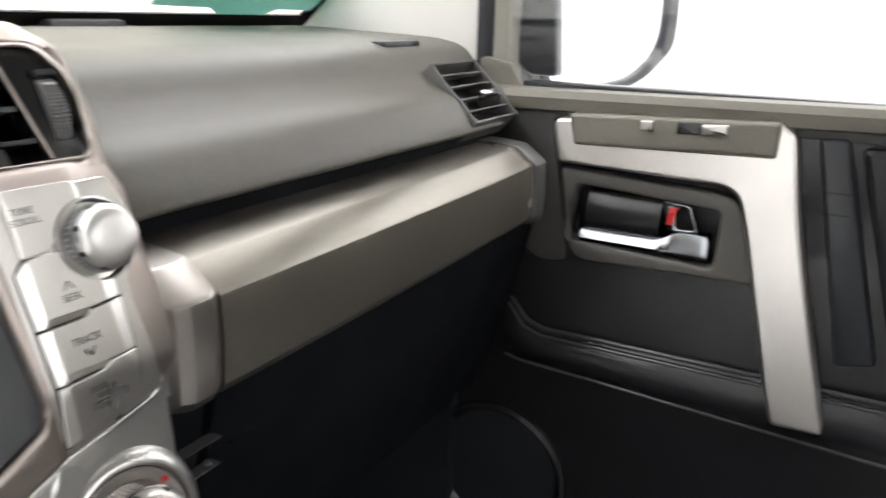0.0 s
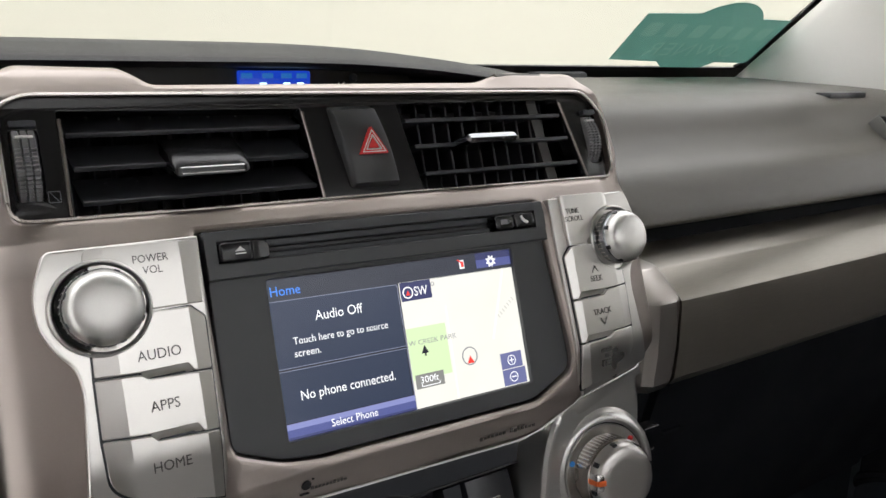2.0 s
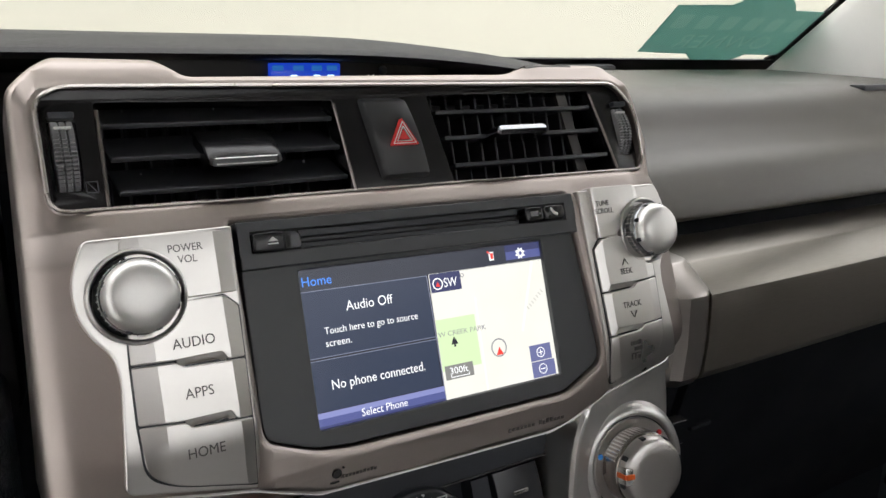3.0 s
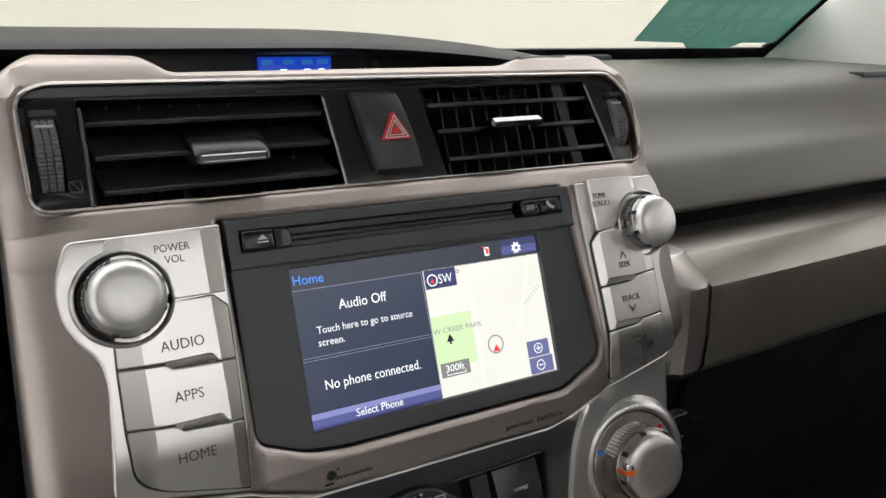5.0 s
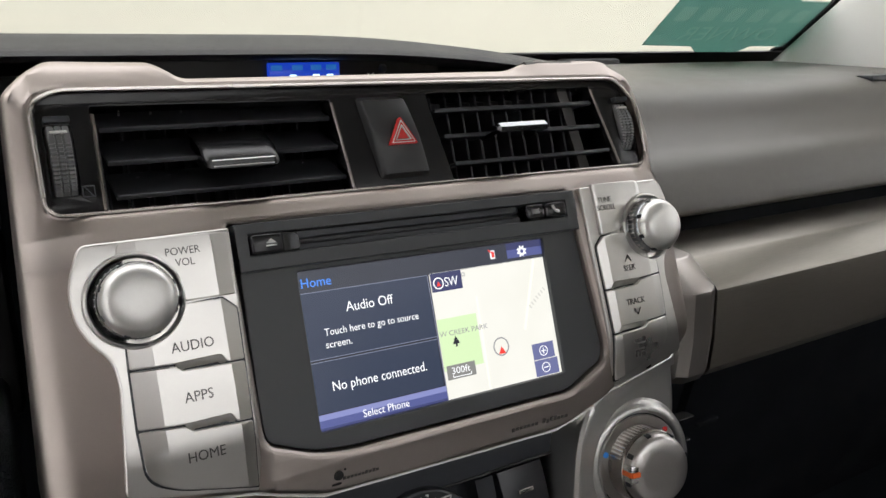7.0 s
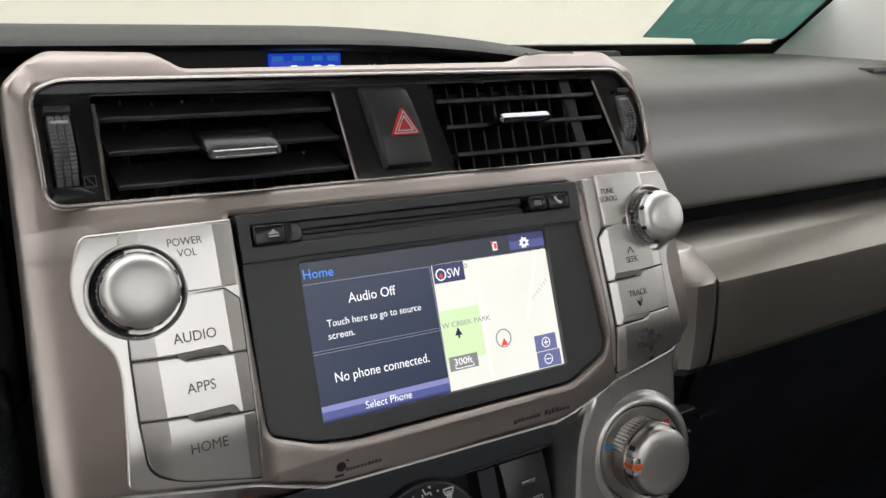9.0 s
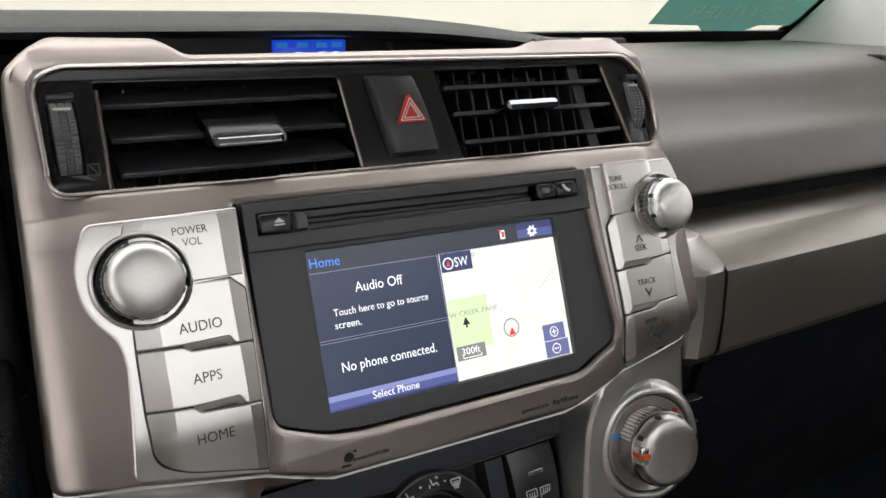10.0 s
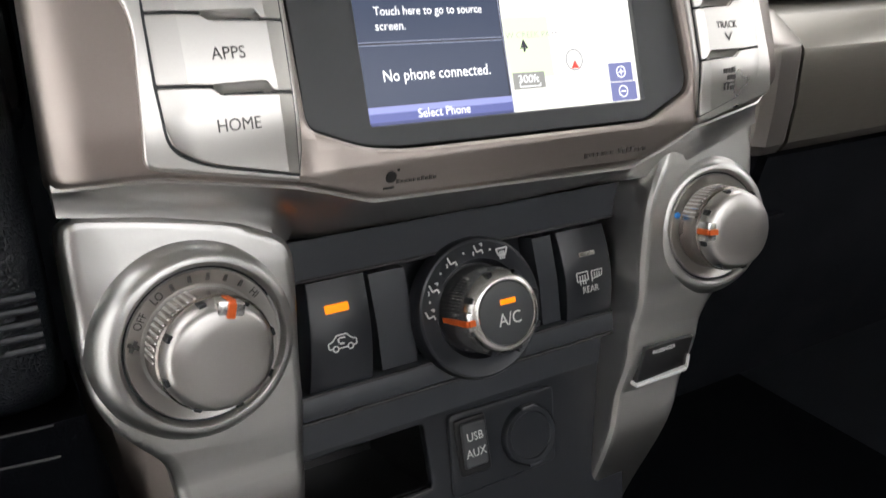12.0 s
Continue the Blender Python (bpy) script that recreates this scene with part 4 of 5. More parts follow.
LEFTCAV = rounded([(-0.1410, 0.0738), (-0.0292, 0.0715), (-0.0330, 0.1185), (-0.1415, 0.1200)], 0.0015)
RIGHTCAV = rounded([(0.0285, 0.0712), (0.1435, 0.0700), (0.1335, 0.1202), (0.0215, 0.1200)], 0.0015)
SHRUNK = rounded([(-0.1655, 0.0725), (0.1645, 0.0685), (0.1660, 0.108), (0.1535, 0.1255), (-0.155, 0.128), (-0.1655, 0.122)], 0.008)
WHEELS = [rounded(rect(s * 0.1548 - 0.0052, s * 0.1548 + 0.0052, z0, z1), 0.002) for s, z0, z1 in ((-1, 0.0825, 0.1125), (1, 0.0800, 0.1085))]
part("vent_housing", plate([SHRUNK, LEFTCAV, RIGHTCAV] + WHEELS, 0, 0.012, 0.0006, vent_y, (), ZC[30:]), GLOSSBLACK, stack, "gloss black vent surround", 24)
part("vent_backing", box(-0.168, 0.168, 0.060, 0.064, 0.060, 0.132), VENTBLACK, stack)


def air_vent(x0, x1, lean, tilt, zs, name_label, deep, vane_y):
    v = part("air_vent", joined(box(x0 - 0.006, x0 - 0.004, 0.024, 0.06, 0.068, 0.122), box(x1 + 0.011, x1 + 0.013, 0.024, 0.06, 0.068, 0.122), box(x0 - 0.006, x1 + 0.013, 0.024, 0.06, 0.122, 0.124), box(x0 - 0.006, x1 + 0.013, 0.024, 0.06, 0.066, 0.0695)), VENTBLACK, stack, name_label)
    for z in zs:
        shift = lean * (0.119 - z)
        m = Matrix.Translation(((x0 + x1) / 2 + shift, vent_y(0, z) + 0.0015, z)) @ Matrix.Rotation(radians(tilt), 4, "X")
        w = (x1 - x0) / 2 - 0.001
        part("slat", turned(joined(box(-w, w, 0.0, deep, -0.0007, 0.0007, 0.0004, 1), box(-w, w, -0.0008, 0.0016, -0.0012, 0.0012, 0.0007, 2)), m), SLATBLACK, v)
    n = 11
    for k in range(n):
        x = x0 + 0.006 + (x1 - x0 - 0.012) * k / (n - 1)
        part("vane", box(x - 0.0007, x + 0.0007, vane_y, 0.056, 0.070, 0.122, 0.0005, 1), SLATBLACK, v)
    return v


left = air_vent(-0.1410, -0.0338, 0.09, 31, (0.1098, 0.0950, 0.0800), "driver-side louvred air vent, slats tilted up", 0.026, 0.046)
right = air_vent(0.0232, 0.1335, 0.19, 2, (0.1108, 0.0965, 0.0813), "louvred air vent with level slats", 0.020, 0.026)
part("link", loft([[(x - 0.0036, 0.0245, z), (x + 0.0036, 0.0245, z), (x + 0.0036, 0.0275, z), (x - 0.0036, 0.0275, z)] for x, z in ((0.1285, 0.071), (0.1195, 0.121))]), VENTGREY, right, "grey link strip")
for x, y, z in [(-0.128 + 0.0135 * k, 0.030, 0.1195) for k in range(7)] + [(-0.124 + 0.0135 * k, 0.030, 0.0905) for k in range(2)] + [(-0.060 + 0.0135 * k, 0.030, 0.0915) for k in range(2)]:
    part("pin", box(x - 0.0004, x + 0.0004, y, y + 0.003, z - 0.0004, z + 0.0004), WHEELGREY, left, "tiny bright vane pin")
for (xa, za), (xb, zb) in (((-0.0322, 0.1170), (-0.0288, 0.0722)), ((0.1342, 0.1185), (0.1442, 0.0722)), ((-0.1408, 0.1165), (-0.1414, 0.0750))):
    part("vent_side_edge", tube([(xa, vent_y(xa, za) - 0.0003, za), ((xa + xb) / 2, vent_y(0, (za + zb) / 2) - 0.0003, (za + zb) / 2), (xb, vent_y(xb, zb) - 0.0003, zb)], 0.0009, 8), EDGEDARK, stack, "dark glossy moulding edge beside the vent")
# finger tabs
part("tab", loft([[(x, 0.024, 0.1080), (x, 0.0090, 0.0985 - 0.5 * d), (x, 0.0035 + d, 0.0935 - d), (x, 0.0022 + d, 0.0910 - d * 0.3), (x, 0.0025 + d, 0.0873 + d), (x, 0.009, 0.0867 + d), (x, 0.026, 0.0960)] for x, d in ((-0.1005, 0.0022), (-0.0998, 0.0010), (-0.0985, 0.0003), (-0.0970, 0), (-0.0700, 0), (-0.0685, 0.0003), (-0.0672, 0.0010), (-0.0665, 0.0022))]), GLOSSBLACK, left, "black vent tab", 30)
part("tab_strip", box(-0.0978, -0.0692, 0.0016, 0.005, 0.0903, 0.0909, 0.0003, 1), SATIN, left, "chrome line on the tab")
part("tab_strip", box(-0.0972, -0.0698, 0.0018, 0.006, 0.0877, 0.0885, 0.0003, 1), SATIN, left, "chrome line on the tab")
part("tab", loft([[(x, 0.022, 0.0990 - d), (x, 0.0035 + d, 0.0996 - d), (x, 0.0012 + d, 0.0970), (x, 0.0022 + d, 0.0944 + d), (x, 0.022, 0.0935 + d)] for x, d in ((0.0545, 0.0016), (0.0560, 0.0002), (0.0575, 0), (0.0855, 0), (0.0870, 0.0002), (0.0885, 0.0016))]), DARKCHROME, right, "dark chrome vent tab", 30)
# thumb wheels
for s, zc in ((-1, 0.0975), (1, 0.0945)):
    bm = bmesh.new()
    n = 140
    rings = []
    for x in (-0.0044, -0.0039, -0.0019, -0.0017, -0.0011, -0.0009, 0.0009, 0.0011, 0.0017, 0.0019, 0.0039, 0.0044):
        groove = 0.0016 if abs(abs(x) - 0.0014) < 0.0004 else 0.0
        edge = 0.0012 if abs(x) > 0.004 else 0
        rings.append([bm.verts.new((x, (0.0195 - groove - edge + (0.0008 if k % 2 else -0.0004)) * math.cos(2 * math.pi * k / n), (0.0195 - groove - edge + (0.0008 if k % 2 else -0.0004)) * math.sin(2 * math.pi * k / n))) for k in range(n)])
    for a, b in zip(rings, rings[1:]):
        for k in range(n):
            bm.faces.new((a[k], a[(k + 1) % n], b[(k + 1) % n], b[k]))
    bm.faces.new(rings[0]), bm.faces.new(rings[-1])
    wheel = part("thumb_wheel", turned(bm, Matrix.Translation((s * 0.1548, 0.0300, zc))), WHEELGREY, stack, "ribbed black vent thumb wheel", 20)
    part("wheel_mark", box(s * 0.1548 - 0.0034, s * 0.1548 + 0.0034, 0.0125, 0.0150, zc + 0.0110, zc + 0.0122, 0.0003, 1), WHITEINK, wheel, "white position mark")
    part("wheel_stop", box(s * 0.1548 - 0.0050, s * 0.1548 + 0.0050, 0.0125, 0.0185, zc + 0.0155, zc + 0.0183, 0.0006), CHARCOAL, stack)
part("closed_mark", strokes(vent_y(-0.1465, 0.084) - 0.0004, 0.0004, (-0.1490, 0.0815, -0.1445, 0.0815), (-0.1445, 0.0815, -0.1445, 0.0860), (-0.1445, 0.0860, -0.1490, 0.0860), (-0.1490, 0.0860, -0.1490, 0.0815), (-0.1485, 0.0860, -0.1450, 0.0815)), CHARCOAL, stack)

# hazard switch
sec = []
for k in range(15):
    t = k / 14
    z = 0.0755 + 0.0440 * t
    out = 0.0085 - 0.006 * math.sin(math.pi * (0.12 + 0.70 * t)) + 0.004 * t
    if t < 0.07 or t > 0.95:
        out += 0.0045
    sh, hw = -0.0012 - 0.0070 * t, 0.0138 - 0.0012 * t
    sec.append([(sh - hw, 0.026, z), (sh - hw, out + 0.0022, z), (sh - hw + 0.0010, out + 0.0006, z), (sh - hw + 0.0028, out, z), (sh + hw - 0.0024, out, z), (sh + hw - 0.0008, out + 0.0006, z), (sh + hw, out + 0.0022, z), (sh + hw, 0.026, z)])
hazard = part("hazard_switch", turned(loft(sec), Matrix.Translation((0.0015, 0.003, 0))), HAZARDGREY, stack, "black hazard light switch", 40)


def triangle(r, y, c=(-0.0013, 0.0971)):
    return [(c[0] + r * math.sin(2 * math.pi * k / 3), c[1] + r * math.cos(2 * math.pi * k / 3)) for k in range(3)]


def tri_ring(ra, rb, y):
    return plate([rounded(triangle(ra, y), 0.0006, 3), rounded(triangle(rb, y), 0.0003, 3)], y, y + 0.003)


YT = 0.0052
part("warning_triangle", tri_ring(0.0092, 0.0078, YT), REDINK, hazard, "red warning triangle")
part("triangle_line", tri_ring(0.0078, 0.0068, YT - 0.0001), WHITEINK, hazard)
part("triangle_line", tri_ring(0.0068, 0.0054, YT), REDINK, hazard)
part("triangle_line", tri_ring(0.0054, 0.0044, YT - 0.0001), WHITEINK, hazard)
part("triangle_core", plate([triangle(0.0036, YT)], YT, YT + 0.003), REDINK, hazard)

# ---- clock above the vents ----
clock = thing("clock_display", "blue lit clock display in a dark recess", "clock", (0, 0.15, 0.12), CAR)
part("housing", joined(box(-0.115, 0.09, 0.155, 0.16, 0.09, 0.127), box(-0.115, 0.10, 0.066, 0.155, 0.098, 0.102)), VENTBLACK, clock, "dark recess")
lcd = part("lcd", box(-0.030, 0.016, 0.150, 0.154, 0.106, 0.1235, 0.001), glow("clock_blue", (0.01, 0.05, 0.5), 0.65), clock, "blue lit clock face")
for x in (-0.015, 0.000, 0.009):
    part("digit", box(x - 0.0022, x + 0.0022, 0.1492, 0.1500, 0.110, 0.1165, 0.0004, 1), glow("clock_digit", (0.55, 0.85, 1.0), 1.6), lcd)
for x in (-0.025, -0.012, 0.000, 0.010):
    part("digit", box(x - 0.0035, x + 0.0035, 0.1492, 0.1500, 0.1190, 0.1222, 0.0004, 1), glow("clock_small", (0.02, 0.16, 0.55), 0.5), lcd)
part("indicator", strokes(0.1495, 0.0010, (0.035, 0.110, 0.035, 0.1165), (0.035, 0.113, 0.039, 0.1165), (0.035, 0.113, 0.039, 0.110)), WHITEINK, clock)
part("indicator", lathe([(0.003, 0), (0.002, 0.002), (0.0005, 0.0025)], (0.046, 0.151, 0.119), 16), CHARCOAL, clock)

# ---- head unit ----
head_unit = thing("head_unit", "black touchscreen head unit showing its home page", "car stereo")
HEAD = Matrix.Rotation(radians(0.9), 4, "Y") @ Matrix.Rotation(radians(-1.75), 4, "X")
head_unit.matrix_world = STACK @ HEAD
W, H, SX = 0.0692, 0.0364, 0.0004
SCREENHOLE = rounded(rect(SX - W, SX + W, -H, H), 0.0016)
BEZELFORM = [(-0.0945, 0.0405), (0.0920, 0.0405), (0.0970, -0.0290), (0.0938, -0.0345), (0.0685, -0.0455), (-0.0560, -0.0450), (-0.0730, -0.0430), (-0.0925, -0.0355), (-0.0945, -0.0315)]
part("bezel", plate([rounded(BEZELFORM, 0.004), SCREENHOLE], -0.0005, 0.02, 0.0008), BEZEL, head_unit)
part("disc_panel", joined(
    plate([rounded([(-0.0950, 0.0388), (0.0930, 0.0384), (0.0928, 0.0462), (-0.0950, 0.0458)], 0.0008)], -0.0045, 0.02, 0.0008),
    plate([rounded([(-0.0950, 0.0549), (0.0928, 0.0549), (0.0926, 0.0602), (-0.0956, 0.0600)], 0.0008)], -0.0045, 0.02, 0.0008),
    box(-0.0950, -0.0898, -0.0045, 0.02, 0.045, 0.056), box(0.0860, 0.0928, -0.0045, 0.02, 0.0455, 0.0555)), BEZEL, head_unit)
part("disc_recess", box(-0.0900, 0.0862, 0.0030, 0.02, 0.0450, 0.0560), BLACK, head_unit, "dark back of the disc slot recess")
part("disc_slot", joined(plate([rounded(rect(-0.0668, 0.0560, 0.0459, 0.0488), 0.0006)], -0.0022, 0.02, 0.0006), plate([rounded(rect(-0.0668, 0.0560, 0.0512, 0.0548), 0.0006)], -0.0016, 0.02, 0.0006)), CHARCOAL, head_unit, "black disc slot lips")
part("slot_shutter", box(-0.0655, 0.0548, -0.0026, 0.004, 0.0489, 0.0496, 0.0003, 1), BEADGREY, head_unit, "thin glossy line along the disc slot")
part("slot_end", loft([[(x, y, z0), (x, y, z1), (x, 0.01, z1), (x, 0.01, z0)] for x, y, z0, z1 in ((-0.0745, -0.0058, 0.0462, 0.0545), (-0.0700, -0.0050, 0.0466, 0.0540), (-0.0660, -0.0022, 0.0474, 0.0526))]), GLOSSBLACK, head_unit)
ej = part("eject_button", plate([rounded(rect(-0.0893, -0.0748, 0.0457, 0.0547), 0.0024)], -0.0066, 0.01, 0.0014), GLOSSBLACK, head_unit)
part("eject_mark", joined(plate([[(-0.0828, 0.0502), (-0.0780, 0.0502), (-0.0804, 0.0523)]], -0.0069, -0.0064), stroke(-0.0828, 0.0492, -0.0780, 0.0492, -0.0067, 0.0006)), WHITEINK, ej)
pb = part("phone_button", plate([rounded(rect(0.0583, 0.0702, 0.0464, 0.0544), 0.0028)], -0.0060, 0.01, 0.0012), GLOSSBLACK, head_unit)
part("phone_mark", joined(stroke(0.0612, 0.0506, 0.0662, 0.0506, -0.0062, 0.0026), stroke(0.0670, 0.0506, 0.0680, 0.0506, -0.0062, 0.0012)), WHEELGREY, pb)
pb = part("phone_button", plate([rounded(rect(0.0706, 0.0846, 0.0464, 0.0544), 0.0028)], -0.0062, 0.01, 0.0012), GLOSSBLACK, head_unit)
part("phone_mark", tube([(0.0752, -0.0064, 0.0530), (0.0757, -0.0064, 0.0514), (0.0771, -0.0064, 0.0499), (0.0790, -0.0064, 0.0492)], 0.0008, 6), WHITEINK, pb)

# the lit page, in thin layers
NAVY = glow("screen_navy", (0.028, 0.038, 0.068), 1.0)
BARBLUE = glow("screen_bar_blue", (0.075, 0.088, 0.24), 1.0)
BARLIGHT = glow("screen_bar_pale", (0.20, 0.22, 0.44), 1.0)
BARDEEP = glow("screen_bar_deep", (0.040, 0.048, 0.135), 1.0)
WHITE = glow("screen_white", (0.85, 0.86, 0.88), 1.0)
RULE = glow("screen_rule", (0.20, 0.22, 0.30), 1.0)
MAPG = glow("screen_park", (0.55, 0.70, 0.41), 1.0)
MAPR = glow("screen_road", (0.86, 0.84, 0.70), 1.0)
HOMEBLUE = glow("screen_title_blue", (0.06, 0.25, 0.85), 1.0)
SCRRED = glow("screen_red", (0.75, 0.05, 0.04), 1.0)
SCRDARK = glow("screen_dark", (0.02, 0.02, 0.03), 1.0)
SCRBOX = glow("screen_box", (0.035, 0.040, 0.11), 1.0)
SCRGREY = glow("screen_grey", (0.25, 0.25, 0.26), 1.0)
SCRPALE = glow("screen_pale_grey", (0.52, 0.51, 0.47), 1.0)


def map_page():
    """The lit map ground, cream with faint blocks."""
    m = glow("screen_map", (0.78, 0.765, 0.70), 1.0)
    nt = m.node_tree
    co = nt.nodes.new("ShaderNodeTexCoord")
    n = nt.nodes.new("ShaderNodeTexNoise")
    n.inputs["Scale"].default_value, n.inputs["Detail"].default_value = 30, 3
    mix = nt.nodes.new("ShaderNodeMix")
    mix.data_type = "RGBA"
    mix.inputs["A"].default_value, mix.inputs["B"].default_value = (0.74, 0.735, 0.69, 1), (0.66, 0.645, 0.58, 1)
    nt.links.new(co.outputs["Object"], n.inputs["Vector"])
    nt.links.new(n.outputs["Fac"], mix.inputs["Factor"])
    nt.links.new(mix.outputs["Result"], nt.nodes["Principled BSDF"].inputs["Emission Color"])
    return m


MAPW = map_page()
screen = part("display", plate([SCREENHOLE], 0.0020, 0.004), SCRDARK, head_unit, "lit touchscreen with home page")


def tile(name, x0, x1, z0, z1, mat, level=1):
    return part(name, plate([rect(x0, x1, z0, z1)], 0.0020 - 0.00012 * level, 0.0021), mat, screen)


def say(body, x0, x1, z, size, mat, level=3, turn=0):
    """A line of text stretched between two ends."""
    bm = lettering(body, 0, 0, 0.0020 - 0.00012 * level, size, "LEFT", 1.0, 0, False, 0.00002)
    a, b = min(v.co.x for v in bm.verts), max(v.co.x for v in bm.verts)
    for v in bm.verts:
        v.co.x = x0 + (v.co.x - a) * (x1 - x0) / (b - a)
        v.co.z += z
    return part("screen_text", bm, mat, screen)


def line(x0, z0, x1, z1, mat, w=0.0003, level=2):
    return part("screen_line", stroke(x0, z0, x1, z1, 0.0020 - 0.00012 * level, w, 0.00005), mat, screen)


L, R = SX - W + 0.0003, SX + W - 0.0003
tile("title_bar", L, R, 0.0262, H - 0.0003, glow("screen_title_bar", (0.030, 0.034, 0.048), 1.0))
tile("audio_tile", L, -0.0028, -0.0044, 0.0260, NAVY)
tile("phone_tile", L, -0.0028, -0.0286, -0.0056, NAVY)
tile("select_bar", L, -0.0016, -H + 0.0003, -0.0290, BARBLUE)
tile("select_sheen", L, -0.0016, -0.0316, -0.0290, BARLIGHT, 2)
tile("select_foot", L, -0.0016, -H + 0.0003, -0.0350, BARDEEP, 2)
tile("map", -0.0014, R, -H + 0.0003, 0.0266, MAPW)
tile("settings_key", 0.0467, R, 0.0282, H - 0.0003, BARBLUE, 2)
tile("settings_key_sheen", 0.0467, R, 0.0325, H - 0.0003, SCRBOX, 3)
line(L, 0.0262, -0.0026, 0.0260, RULE)
line(L, -0.0044, -0.0026, -0.0045, RULE)
line(L, -0.0056, -0.0026, -0.0057, RULE)
line(-0.0025, 0.0260, -0.0017, -0.0362, RULE, 0.0004)
say("Home", -0.0672, -0.0527, 0.0306, 0.0062, HOMEBLUE)
say("Audio Off", -0.0474, -0.0228, 0.0172, 0.0066, WHITE)
say("Touch here to go to source", -0.0596, -0.0108, 0.0072, 0.0047, WHITE)
say("screen.", -0.0598, -0.0469, 0.0015, 0.0047, WHITE)
say("No phone connected.", -0.0596, -0.0108, -0.0176, 0.0063, WHITE)
say("Select Phone", -0.0470, -0.0230, -0.0328, 0.0050, WHITE)
part("gear_icon", lathe([(0.0027, 0), (0.0027, 0.00005)], (0.0560, 0.00155, 0.0311), 32, lambda a, i: 1 + 0.18 * (1 if math.sin(8 * a) > 0 else -1)), WHITE, screen)
part("gear_icon", lathe([(0.0010, 0), (0.0010, 0.00005)], (0.0560, 0.0014, 0.0311), 16), BARBLUE, screen)
tile("call_icon", 0.0361, 0.0390, 0.0292, 0.0337, WHITE, 2)
tile("call_icon", 0.0370, 0.0386, 0.0300, 0.0330, SCRRED, 3)
line(0.0350, 0.0341, 0.0372, 0.0325, SCRRED, 0.0007, 4)
tile("park", -0.0012, 0.0218, -0.0222, 0.0034, MAPG, 2)
line(0.0232, -0.0360, 0.0238, 0.0120, MAPR, 0.0012, 2)
line(0.0500, -0.0100, 0.0630, 0.0262, MAPR, 0.0016, 2)
tile("heading_box", -0.0010, 0.0168, 0.0170, 0.0264, SCRBOX, 3)
say("SW", 0.0066, 0.0143, 0.0211, 0.0066, WHITE, 5)
part("map_mark", plate([circle(0.0178, 0.0238, 0.0011, 16), circle(0.0178, 0.0238, 0.0007, 16)], 0.0014, 0.0015), SCRGREY, screen)
part("compass_icon", plate([circle(0.0030, 0.0212, 0.0030, 24), circle(0.0030, 0.0212, 0.0024, 24)], 0.0014, 0.0015), WHITE, screen)
part("compass_icon", plate([[(0.0018, 0.0198), (0.0042, 0.0198), (0.0030, 0.0222)]], 0.0014, 0.0015), SCRRED, screen)
say("W CREEK PARK", -0.0010, 0.0274, -0.0042, 0.0036, SCRGREY, 4)
part("tree_icon", plate([[(0.0056, -0.0098), (0.0098, -0.0098), (0.0077, -0.0058)]], 0.0014, 0.0015), SCRDARK, screen)
part("tree_icon", plate([rect(0.0072, 0.0082, -0.0112, -0.0096)], 0.0014, 0.0015), SCRDARK, screen)
tile("scale_box", 0.0000, 0.0165, -0.0268, -0.0198, glow("screen_scale", (0.20, 0.20, 0.19), 1.0), 3)
say("300ft", 0.0026, 0.0132, -0.0228, 0.0048, WHITE, 5)
part("scale_bar", joined(stroke(0.0030, -0.0258, 0.0136, -0.0258, 0.0014, 0.0004, 0.00005), stroke(0.0030, -0.0258, 0.0030, -0.0246, 0.0014, 0.0004, 0.00005), stroke(0.0136, -0.0258, 0.0136, -0.0246, 0.0014, 0.0004, 0.00005)), WHITE, screen)
part("position_icon", plate([circle(0.0335, -0.0159, 0.0048, 32), circle(0.0335, -0.0159, 0.0041, 32)], 0.0014, 0.0015), SCRGREY, screen)
part("position_icon", plate([[(0.0314, -0.0196), (0.0358, -0.0196), (0.0336, -0.0158)]], 0.0013, 0.0014), SCRRED, screen)
for z, plus in ((-0.0227, True), (-0.0315, False)):
    tile("zoom_key", 0.0526, 0.0664 if plus else 0.0676, z - 0.0042, z + 0.0042, glow("screen_zoom_key", (0.12, 0.13, 0.27), 1.0), 3)
    part("zoom_ring", plate([circle(0.0592, z, 0.0027, 24), circle(0.0592, z, 0.0023, 24)], 0.0012, 0.0013), WHITE, screen)
    line(0.0577, z, 0.0607, z, WHITE, 0.0005, 6)
    if plus:
        line(0.0592, z - 0.0015, 0.0592, z + 0.0015, WHITE, 0.0005, 6)
for k in range(7):
    x, z = 0.0556 + 0.00172 * k, 0.0014 + 0.00132 * k
    line(x - 0.0005, z + 0.0010, x + 0.0008, z - 0.0007, SCRPALE, 0.0007, 4)


# ---- climate controls and lower stack ----
climate = thing("climate_panel", "black climate control panel with silver rotary dials", "climate controls", (0, 0.05, -0.12))
